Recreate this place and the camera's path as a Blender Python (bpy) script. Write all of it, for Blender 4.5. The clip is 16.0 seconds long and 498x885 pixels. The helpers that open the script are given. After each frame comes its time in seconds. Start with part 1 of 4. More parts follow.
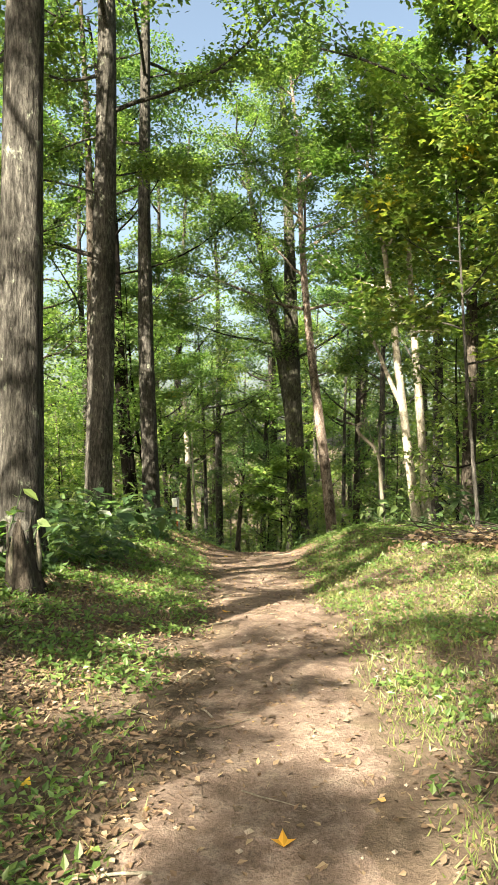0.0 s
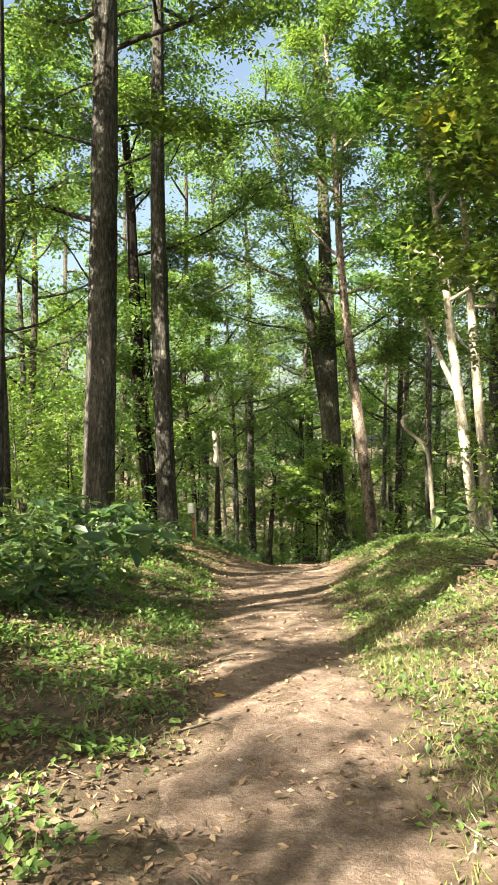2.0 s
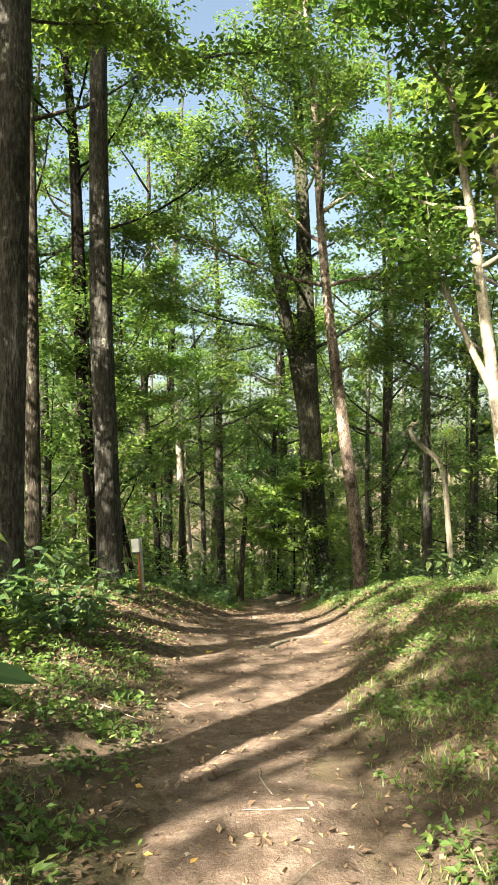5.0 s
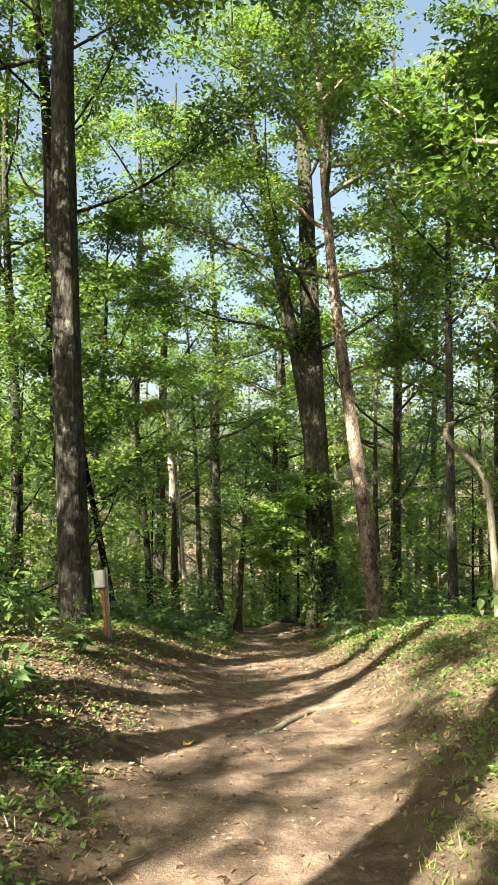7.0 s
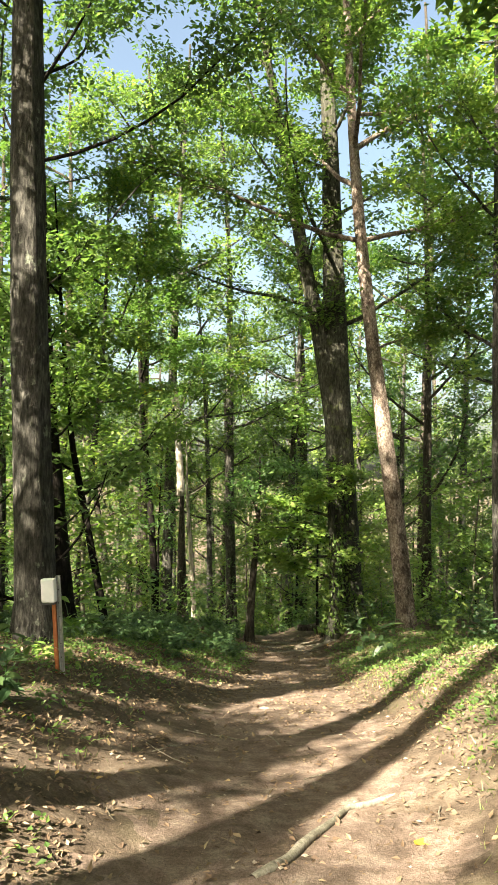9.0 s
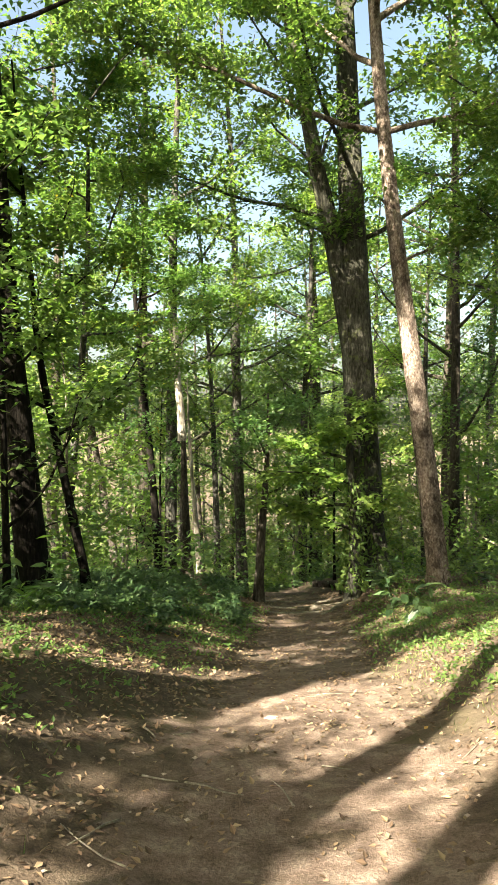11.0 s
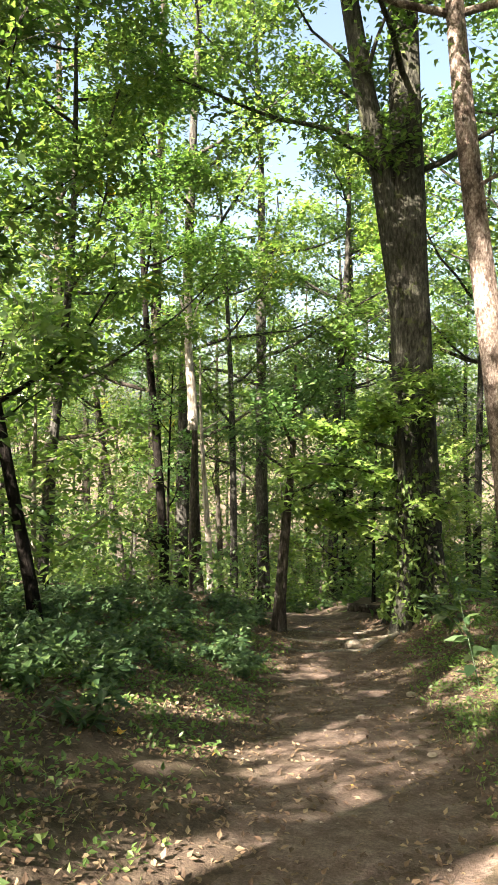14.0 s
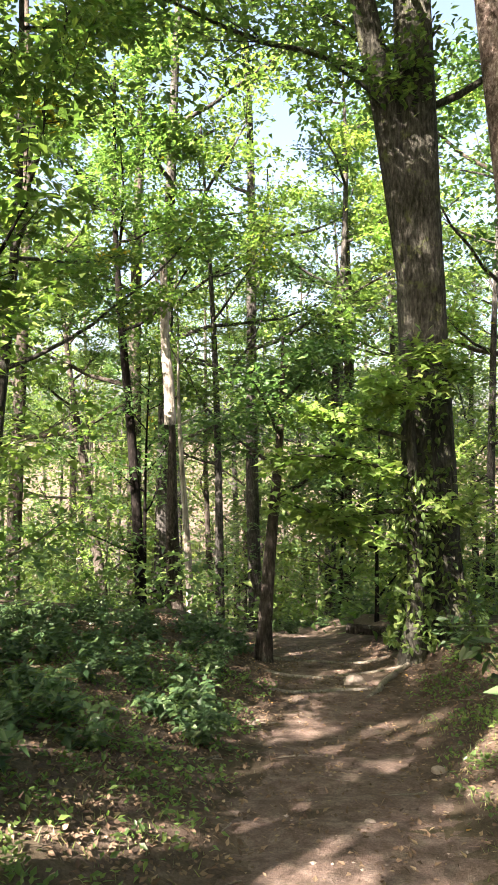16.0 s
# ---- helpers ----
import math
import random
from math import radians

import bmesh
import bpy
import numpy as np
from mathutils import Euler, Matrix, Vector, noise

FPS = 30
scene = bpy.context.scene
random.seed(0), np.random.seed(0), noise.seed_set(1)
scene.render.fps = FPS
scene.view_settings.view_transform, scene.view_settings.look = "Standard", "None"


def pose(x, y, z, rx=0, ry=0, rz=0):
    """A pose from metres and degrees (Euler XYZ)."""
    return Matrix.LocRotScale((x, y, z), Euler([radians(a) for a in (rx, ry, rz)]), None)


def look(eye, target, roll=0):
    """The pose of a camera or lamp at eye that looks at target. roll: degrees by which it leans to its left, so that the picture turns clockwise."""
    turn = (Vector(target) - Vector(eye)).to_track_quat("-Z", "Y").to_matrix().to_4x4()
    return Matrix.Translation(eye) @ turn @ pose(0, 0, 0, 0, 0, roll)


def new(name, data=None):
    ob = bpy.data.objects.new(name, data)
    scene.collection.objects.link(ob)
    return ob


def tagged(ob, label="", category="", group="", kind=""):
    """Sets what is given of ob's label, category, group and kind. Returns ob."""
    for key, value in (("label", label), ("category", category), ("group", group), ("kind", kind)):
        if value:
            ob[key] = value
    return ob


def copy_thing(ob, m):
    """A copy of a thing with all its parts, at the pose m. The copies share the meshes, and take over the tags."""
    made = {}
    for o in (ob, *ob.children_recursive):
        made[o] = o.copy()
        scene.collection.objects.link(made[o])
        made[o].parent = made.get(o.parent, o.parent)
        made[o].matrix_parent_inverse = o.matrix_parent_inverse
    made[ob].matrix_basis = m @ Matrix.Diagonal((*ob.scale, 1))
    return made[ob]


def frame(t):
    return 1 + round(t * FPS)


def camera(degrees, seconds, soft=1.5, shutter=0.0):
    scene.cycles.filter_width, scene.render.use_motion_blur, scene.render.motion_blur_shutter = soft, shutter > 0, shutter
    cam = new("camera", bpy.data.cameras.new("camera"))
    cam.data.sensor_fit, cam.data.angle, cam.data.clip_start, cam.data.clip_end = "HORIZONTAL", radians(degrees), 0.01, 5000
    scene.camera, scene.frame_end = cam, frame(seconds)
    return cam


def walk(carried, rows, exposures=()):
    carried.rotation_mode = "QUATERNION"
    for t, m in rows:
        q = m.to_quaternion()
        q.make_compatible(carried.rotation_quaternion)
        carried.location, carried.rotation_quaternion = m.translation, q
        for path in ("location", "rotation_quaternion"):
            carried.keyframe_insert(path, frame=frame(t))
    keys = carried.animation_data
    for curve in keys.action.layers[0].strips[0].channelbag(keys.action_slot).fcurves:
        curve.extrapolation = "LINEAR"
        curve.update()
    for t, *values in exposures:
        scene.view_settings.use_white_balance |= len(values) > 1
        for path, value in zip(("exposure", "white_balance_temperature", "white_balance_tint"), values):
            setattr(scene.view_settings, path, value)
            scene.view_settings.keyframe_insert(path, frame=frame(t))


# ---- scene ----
cam = camera(37.5, 16.0, soft=1.4)
METRES, EYE, TILT, LEAN, TURN = 20.5, 1.5, 0.0, 0.0, 0.0
EXPOSURE, KELVIN, TINT = 3.0, 7450, -2
ROWS = [
    (0.0, 0.0, 0.0, 0.0, -0.0, 0.0, 0.0),
    (0.5, 0.0008, 0.0295, 0.0001, 0.65, 0.07, 0.58),
    (1.0, 0.0038, 0.0586, -0.0009, 1.8, 0.26, 1.12),
    (1.5, 0.0073, 0.0921, -0.0031, 2.72, 0.39, 0.92),
    (2.0, 0.0099, 0.1254, -0.0035, 2.9, -0.05, 0.29),
    (2.5, 0.011, 0.1579, -0.0035, 2.47, -0.66, -0.29),
    (3.0, 0.0105, 0.1906, -0.0027, 2.48, -1.07, -0.28),
    (3.5, 0.0093, 0.2223, -0.003, 2.52, -1.16, -0.34),
    (4.0, 0.0065, 0.2531, -0.0034, 1.82, -0.55, -0.13),
    (6.5, 0.0031, 0.414, -0.0099, 0.14, 2.6, 0.49),
    (7.0, 0.004, 0.445, -0.0117, 0.51, 2.58, 0.52),
    (7.5, 0.0041, 0.4748, -0.0132, 0.46, 2.51, 0.14),
    (8.0, 0.005, 0.5048, -0.0138, 0.69, 2.83, 0.11),
    (8.5, 0.0069, 0.5357, -0.0173, 1.46, 3.01, 0.02),
    (9.0, 0.0072, 0.5685, -0.0215, 1.89, 2.38, -0.11),
    (9.5, 0.0106, 0.6023, -0.0277, 1.86, 0.53, -0.09),
    (10.0, 0.0103, 0.6327, -0.0311, 2.34, -1.38, 0.23),
    (12.5, 0.0072, 0.7822, -0.0471, 2.43, -1.43, 1.44),
    (13.0, 0.007, 0.8143, -0.0511, 1.22, -1.78, 1.49),
    (13.5, 0.0073, 0.8448, -0.056, 2.88, -1.58, 0.57),
    (14.0, 0.0068, 0.8765, -0.0604, 5.06, -0.99, -0.15),
    (14.5, 0.0097, 0.9093, -0.0651, 5.92, -0.68, -0.55),
    (15.0, 0.0092, 0.9382, -0.0685, 4.67, -0.25, -0.36),
    (15.5, 0.0101, 0.9657, -0.0723, 3.75, -0.32, 0.1),
    (16.0, 0.0116, 0.9941, -0.0764, 4.88, -0.38, 0.04),
]
walk(cam, [(t, pose(0, 0, EYE, TILT, LEAN, TURN) @ pose(METRES * x, METRES * y, METRES * z, 90 + pitch, roll, yaw)) for t, x, y, z, yaw, pitch, roll in ROWS],
     exposures=[(t, EXPOSURE + up, KELVIN + warm, TINT + green) for t, up, warm, green in ((0.0, -0.1, 150, 6), (4.0, -0.08, 0, 6), (7.0, -0.12, 200, 4), (9.0, 0.1, 150, 5), (13.0, 0.3, -150, 9), (16.0, 0.58, -450, 21))])


# ---- world and sun ----
SUN_UP, SUN_X, SUN_Y = 40.0, -0.56, -0.83      # elevation in degrees, and where the sun stands
world = bpy.data.worlds.new("sky")
world.use_nodes = True
scene.world = world
sky = world.node_tree.nodes.new("ShaderNodeTexSky")
sky.sky_type, sky.sun_disc = "NISHITA", False
sky.sun_elevation, sky.sun_rotation = radians(SUN_UP), math.atan2(SUN_X, SUN_Y)
sky.air_density, sky.dust_density = 1.0, 5.0
world.node_tree.links.new(sky.outputs[0], world.node_tree.nodes["Background"].inputs[0])
world.node_tree.nodes["Background"].inputs[1].default_value = 0.05
sun_data = bpy.data.lights.new("sun", "SUN")
sun_data.energy, sun_data.angle, sun_data.color = 5.0, radians(0.53), (1.0, 0.93, 0.82)
sun = new("sun", sun_data)
k = 1 / math.tan(radians(SUN_UP))
sun.matrix_world = look((SUN_X * k * 60, SUN_Y * k * 60, 60), (0, 0, 0))


# ---- materials ----
def nodes_of(name):
    m = bpy.data.materials.new(name)
    m.use_nodes = True
    t = m.node_tree
    return m, t, t.nodes["Principled BSDF"], t.nodes, t.links


def add(t, kind, **inputs):
    n = t.nodes.new("ShaderNode" + kind)
    for key, value in inputs.items():
        n.inputs[key.replace("_", " ")].default_value = value
    return n


def ramp(t, source, stops):
    r = t.nodes.new("ShaderNodeValToRGB")
    e = r.color_ramp.elements
    while len(e) < len(stops):
        e.new(0.5)
    for el, (p, c) in zip(e, stops):
        el.position, el.color = p, (*c, 1)
    t.links.new(source, r.inputs[0])
    return r.outputs[0]


def mixed(t, kind, fac, a, b):
    n = t.nodes.new("ShaderNodeMix")
    n.data_type, n.blend_type = "RGBA", kind
    for socket, v in ((n.inputs[0], fac), (n.inputs[6], a), (n.inputs[7], b)):
        if isinstance(v, (int, float)):
            socket.default_value = v
        elif isinstance(v, tuple):
            socket.default_value = (*v, 1)
        else:
            t.links.new(v, socket)
    return n.outputs[2]


def place_of(t, sx=1, sy=1, sz=1):
    g = t.nodes.new("ShaderNodeTexCoord")
    m = t.nodes.new("ShaderNodeMapping")
    m.inputs["Scale"].default_value = (sx, sy, sz)
    t.links.new(g.outputs["Object"], m.inputs[0])
    return m.outputs[0]


def noise_at(t, vec, scale, detail=4.0, rough=0.6):
    n = add(t, "TexNoise", Scale=scale, Detail=detail, Roughness=rough)
    t.links.new(vec, n.inputs["Vector"])
    return n.outputs["Fac"]


def bumped(t, bsdf, height, strength, distance):
    b = add(t, "Bump", Strength=strength, Distance=distance)
    t.links.new(height, b.inputs["Height"])
    t.links.new(b.outputs[0], bsdf.inputs["Normal"])


def bark(name, dark, mid, light, furrow=1.0, lichen=(0.30, 0.33, 0.27), lichen_at=0.60, stretch=0.26):
    """Furrowed bark: plates stretched along the stem, with pale lichen."""
    m, t, bsdf, nodes, links = nodes_of(name)
    long_way = place_of(t, 1, 1, stretch)
    plates = noise_at(t, long_way, 26.0, 5.0, 0.65)
    fine = noise_at(t, place_of(t, 1, 1, 0.5), 90.0, 3.0)
    col = ramp(t, plates, [(0.30, dark), (0.50, mid), (0.72, light)])
    col = mixed(t, "OVERLAY", 0.5, col, ramp(t, fine, [(0.3, (0.3, 0.3, 0.3)), (0.7, (0.7, 0.7, 0.7))]))
    spots = ramp(t, noise_at(t, place_of(t, 1, 1, 0.7), 5.0, 6.0, 0.7), [(lichen_at, (0, 0, 0)), (lichen_at + 0.08, (0.7, 0.7, 0.7))])
    col = mixed(t, "MIX", spots, col, lichen)
    # broad random blotches that darken the bark's tone
    mottle = ramp(t, noise_at(t, place_of(t, 1, 1, 0.35), 2.2, 5.0, 0.65), [(0.36, (0.42, 0.42, 0.40)), (0.6, (1.0, 1.0, 1.0))])
    col = mixed(t, "MULTIPLY", 1.0, col, mottle)
    links.new(col, bsdf.inputs["Base Color"])
    bsdf.inputs["Roughness"].default_value = 0.92
    bsdf.inputs["Specular IOR Level"].default_value = 0.08
    bumped(t, bsdf, plates, 1.0, 0.05 * furrow)
    return m


def leafy(name, stops, patch=None, patch_at=0.6, glow=0.5, rough=0.42):
    """A leaf: reflects, and lets light through. Colour varies leaf by leaf; patch: a turning colour in clusters."""
    m, t, bsdf, nodes, links = nodes_of(name)
    geo = t.nodes.new("ShaderNodeNewGeometry")
    info = t.nodes.new("ShaderNodeObjectInfo")
    col = ramp(t, geo.outputs["Random Per Island"], stops)
    hue = add(t, "HueSaturation", Saturation=1.0, Value=1.0)
    shift = add(t, "MapRange", To_Min=0.485, To_Max=0.515)
    links.new(info.outputs["Random"], shift.inputs[0])
    links.new(shift.outputs[0], hue.inputs["Hue"])
    links.new(col, hue.inputs["Color"])
    col = hue.outputs[0]
    if patch:
        where = noise_at(t, place_of(t), 0.9, 3.0, 0.6)
        mask = ramp(t, where, [(patch_at, (0, 0, 0)), (patch_at + 0.07, (1, 1, 1))])
        col = mixed(t, "MIX", mask, col, patch)
    links.new(col, bsdf.inputs["Base Color"])
    bsdf.inputs["Roughness"].default_value = rough
    bsdf.inputs["Specular IOR Level"].default_value = 0.45
    thin = t.nodes.new("ShaderNodeBsdfTranslucent")
    warm = mixed(t, "MULTIPLY", 1.0, col, (1.44, 1.66, 0.94))
    links.new(warm, thin.inputs[0])
    mix = t.nodes.new("ShaderNodeMixShader")
    mix.inputs[0].default_value = glow
    links.new(bsdf.outputs[0], mix.inputs[1])
    links.new(thin.outputs[0], mix.inputs[2])
    links.new(mix.outputs[0], nodes["Material Output"].inputs[0])
    return m


def soil(name, a, b, c, green=None, green_at=0.5):
    m, t, bsdf, nodes, links = nodes_of(name)
    p = place_of(t)
    big, mid, fine = noise_at(t, p, 0.7, 4.0), noise_at(t, p, 6.0, 6.0, 0.7), noise_at(t, p, 60.0, 5.0, 0.7)
    col = ramp(t, mid, [(0.3, a), (0.5, b), (0.7, c)])
    col = mixed(t, "OVERLAY", 0.7, col, ramp(t, fine, [(0.3, (0.22, 0.22, 0.22)), (0.7, (0.75, 0.75, 0.75))]))
    if green:
        col = mixed(t, "MIX", ramp(t, big, [(green_at, (0, 0, 0)), (green_at + 0.2, (0.8, 0.8, 0.8))]), col, green)
    links.new(col, bsdf.inputs["Base Color"])
    bsdf.inputs["Roughness"].default_value = 0.95
    bsdf.inputs["Specular IOR Level"].default_value = 0.15
    bumped(t, bsdf, mixed(t, "ADD", 0.5, mid, fine), 0.8, 0.03)
    return m


def plain(name, a, b, scale=30.0, rough=0.6, metal=0.0, bump=0.004):
    m, t, bsdf, nodes, links = nodes_of(name)
    n = noise_at(t, place_of(t), scale, 5.0)
    links.new(ramp(t, n, [(0.3, a), (0.7, b)]), bsdf.inputs["Base Color"])
    bsdf.inputs["Roughness"].default_value, bsdf.inputs["Metallic"].default_value = rough, metal
    bumped(t, bsdf, n, 0.4, bump)
    return m


BARK_GREY = bark("bark_grey", (0.017, 0.016, 0.015), (0.060, 0.057, 0.054), (0.145, 0.138, 0.128))
BARK_BROWN = bark("bark_brown", (0.019, 0.016, 0.014), (0.062, 0.053, 0.046), (0.14, 0.122, 0.106))
BARK_MOSSY = bark("bark_mossy", (0.016, 0.016, 0.013), (0.058, 0.057, 0.048), (0.135, 0.132, 0.112), 1.2, (0.11, 0.13, 0.05), 0.56)
# near-black: the shade on the darkest trunks is put into this colour
BARK_DARK_SHADED = bark("bark_dark_shaded", (0.005, 0.004, 0.004), (0.013, 0.011, 0.010), (0.028, 0.024, 0.021), lichen_at=0.8)
BARK_PALE = bark("bark_pale", (0.085, 0.058, 0.048), (0.22, 0.172, 0.150), (0.46, 0.41, 0.38), 0.6, (0.030, 0.019, 0.015), 0.50, 0.6)
BARK_SMOOTH = bark("bark_smooth", (0.10, 0.088, 0.072), (0.21, 0.19, 0.155), (0.33, 0.30, 0.255), 0.3, (0.12, 0.10, 0.08), 0.62, 0.4)
BARK_WHITE = bark("bark_white", (0.17, 0.145, 0.12), (0.40, 0.36, 0.31), (0.60, 0.56, 0.50), 0.4, (0.10, 0.085, 0.07), 0.66, 0.5)
BARK_HOOK = bark("bark_weathered", (0.14, 0.125, 0.105), (0.25, 0.23, 0.195), (0.36, 0.335, 0.29), 0.25, (0.16, 0.14, 0.12), 0.64, 0.3)
DEAD_WOOD = bark("dead_wood", (0.16, 0.13, 0.11), (0.42, 0.37, 0.33), (0.64, 0.59, 0.53), 0.6, (0.06, 0.045, 0.035), 0.58, 0.10)
LEAF_MAPLE = leafy("leaf_maple", [(0.0, (0.055, 0.100, 0.030)), (0.5, (0.090, 0.148, 0.042)), (1.0, (0.155, 0.205, 0.062))])
LEAF_DEEP = leafy("leaf_deep", [(0.0, (0.046, 0.090, 0.034)), (0.6, (0.076, 0.132, 0.046)), (1.0, (0.120, 0.172, 0.058))])
LEAF_LIGHT = leafy("leaf_light", [(0.0, (0.096, 0.162, 0.040)), (0.5, (0.145, 0.215, 0.056)), (1.0, (0.215, 0.265, 0.078))])
LEAF_TURNING = leafy("leaf_turning", [(0.0, (0.060, 0.112, 0.030)), (0.6, (0.100, 0.152, 0.040)), (1.0, (0.175, 0.205, 0.052))], (0.34, 0.24, 0.03), 0.63)
# darker, bluer leaf copy: the undergrowth's shade is put into its colour
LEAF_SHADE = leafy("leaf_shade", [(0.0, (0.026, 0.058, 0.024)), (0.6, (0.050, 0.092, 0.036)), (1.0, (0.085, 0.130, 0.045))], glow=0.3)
GRASS_LEAF = leafy("grass_leaf", [(0.0, (0.060, 0.092, 0.026)), (0.6, (0.115, 0.145, 0.042)), (1.0, (0.22, 0.21, 0.090))], glow=0.3)
LITTER = leafy("litter", [(0.0, (0.050, 0.030, 0.019)), (0.5, (0.115, 0.074, 0.047)), (0.85, (0.18, 0.128, 0.082)), (0.985, (0.26, 0.20, 0.13)), (1.0, (0.42, 0.25, 0.05))], glow=0.12, rough=0.8)
GROUND = soil("forest_floor", (0.046, 0.033, 0.025), (0.088, 0.065, 0.050), (0.150, 0.118, 0.093), (0.072, 0.066, 0.034), 0.55)
DIRT = soil("trail_dirt", (0.068, 0.049, 0.039), (0.132, 0.096, 0.080), (0.220, 0.172, 0.147))
STONE = plain("stone", (0.15, 0.12, 0.095), (0.30, 0.25, 0.21), 20.0, 0.9)
STEEL = plain("galvanised_steel", (0.30, 0.31, 0.32), (0.45, 0.46, 0.46), 40.0, 0.45, 0.8, 0.001)
WHITE_BOX = plain("white_plastic", (0.68, 0.69, 0.70), (0.80, 0.81, 0.82), 8.0, 0.45)
STAKE = plain("stained_stake", (0.30, 0.085, 0.03), (0.42, 0.14, 0.05), 25.0, 0.8)
DARK_PLASTIC = plain("dark_plastic", (0.03, 0.03, 0.03), (0.05, 0.05, 0.05), 20.0, 0.5)


# ---- the lie of the land ----
TY = np.array([-400, -30, -10, 0, 5, 8.5, 13, 16, 18, 20.4, 23, 26, 28.5, 31, 35, 39, 45, 60, 90, 400])
TZ = np.array([3, 0.8, 0.2, 0, -0.06, -0.2, -0.64, -0.97, -1.23, -1.56, -2.08, -2.7, -3.1, -3.45, -4.05, -5.0, -7, -10.6, -12.5, -13])
CY = np.array([-30, 0, 3, 6, 9.5, 12, 15, 18, 21, 26, 30, 35, 45, 60])
CX = np.array([0, 0.05, 0.13, 0.2, 0.07, 0.02, 0.17, 0.25, 0.3, 0.5, 0.6, 0.0, -3, -9])
WY, WX = np.array([-10, 0, 4, 8, 12, 14, 16, 18, 20, 22, 30]), np.array([0.6, 0.62, 0.56, 0.52, 0.66, 0.9, 1.15, 1.1, 0.9, 0.72, 0.75])
AY, AX = np.array([-10, 0, 5, 10, 16, 20, 26, 40, 80]), np.array([0.1, 0.12, 0.22, 0.45, 0.65, 0.6, 0.5, 0.5, 0.1])


def smooth_table(ys, vs, width):
    g = np.arange(-60, 120, 0.25)
    v = np.interp(g, ys, vs)
    n = int(width / 0.25)
    kernel = np.hanning(2 * n + 3)
    padded = np.pad(v, n + 1, mode="edge")
    return g, np.convolve(padded, kernel / kernel.sum(), mode="valid")


G, TRAIL_Z = smooth_table(TY, TZ, 2.5)
_, TRAIL_X = smooth_table(CY, CX, 2.0)


def waves(x, y, size, seed):
    """Smooth unevenness from a few crossing waves, about -1 to 1."""
    r = np.random.RandomState(seed)
    total = 0
    for _ in range(6):
        a, p, f = r.uniform(0, 6.28), r.uniform(0, 6.28), r.uniform(0.6, 1.6) * 6.28 / size
        total = total + np.sin(f * (x * np.cos(a) + y * np.sin(a)) + p)
    return total / 3.0


def trail_x(y):
    return np.interp(y, G, TRAIL_X)


def ground_z(x, y):
    x, y = np.asarray(x, float), np.asarray(y, float)
    d = x - trail_x(y)
    z = np.where(np.abs(y) < 100, np.interp(y, G, TRAIL_Z), np.interp(y, TY, TZ))
    s = np.clip((np.abs(d) - 0.45) / 2.1, 0, 1)
    bank = np.interp(y, AY, AX) * s * s * (3 - 2 * s)
    far = np.clip(np.abs(d) - 2.6, 0, 40)
    rise = np.where(d < 0, 0.035, 0.02) * far
    near = np.clip(1.5 - np.abs(d), 0, 1)
    rough = 0.035 * waves(x, y, 1.7, 3) * (1 - 0.6 * near) + 0.012 * waves(x, y, 0.5, 5) + 0.12 * waves(x, y, 9.0, 8) * np.clip(np.abs(d) / 4 - 0.6, 0, 1)
    return z + bank + rise + rough


def gz(x, y):
    return float(ground_z(x, y))


def link_mesh(name, verts, faces, material, smooth=True):
    me = bpy.data.meshes.new(name)
    verts, faces = np.asarray(verts, np.float32), np.asarray(faces, np.int32)
    me.vertices.add(len(verts))
    me.vertices.foreach_set("co", verts.ravel())
    w = faces.shape[1]
    me.loops.add(faces.size)
    me.loops.foreach_set("vertex_index", faces.ravel())
    me.polygons.add(len(faces))
    me.polygons.foreach_set("loop_start", np.arange(0, faces.size, w, dtype=np.int32))
    me.polygons.foreach_set("use_smooth", np.full(len(faces), smooth))
    me.update(calc_edges=True)
    me.materials.append(material)
    return me


def part_of(name, me, parent, label=""):
    ob = new(name, me)
    ob.parent = parent
    return tagged(ob, label)


def part(name, bm, material, parent, label=""):
    me = bpy.data.meshes.new(name)
    bm.to_mesh(me)
    bm.free()
    me.materials.append(material)
    return part_of(name, me, parent, label)


# ---- ground and trail ----
def spread(fine0, fine1, step, end0, end1):
    a = list(np.arange(fine0, fine1 + 1e-6, step))
    s = step
    while a[-1] < end1:
        s *= 1.25
        a.append(a[-1] + s)
    s = step
    while a[0] > end0:
        s *= 1.25
        a.insert(0, a[0] - s)
    return np.array(a)


def sheet(xs, ys, zfun):
    X, Y = np.meshgrid(xs, ys)
    v = np.stack([X, Y, zfun(X, Y)], -1).reshape(-1, 3)
    n, m = len(xs), len(ys)
    i = (np.arange(m - 1)[:, None] * n + np.arange(n - 1)).ravel()
    return v, np.stack([i, i + 1, i + n + 1, i + n], -1)


v, f = sheet(spread(-3.6, 3.8, 0.1, -900, 900), spread(-3, 34, 0.14, -900, 1500), ground_z)
tagged(new("ground", link_mesh("ground", v, f, GROUND)), "brown forest floor of litter, moss and thin grass", "ground", kind="structure")


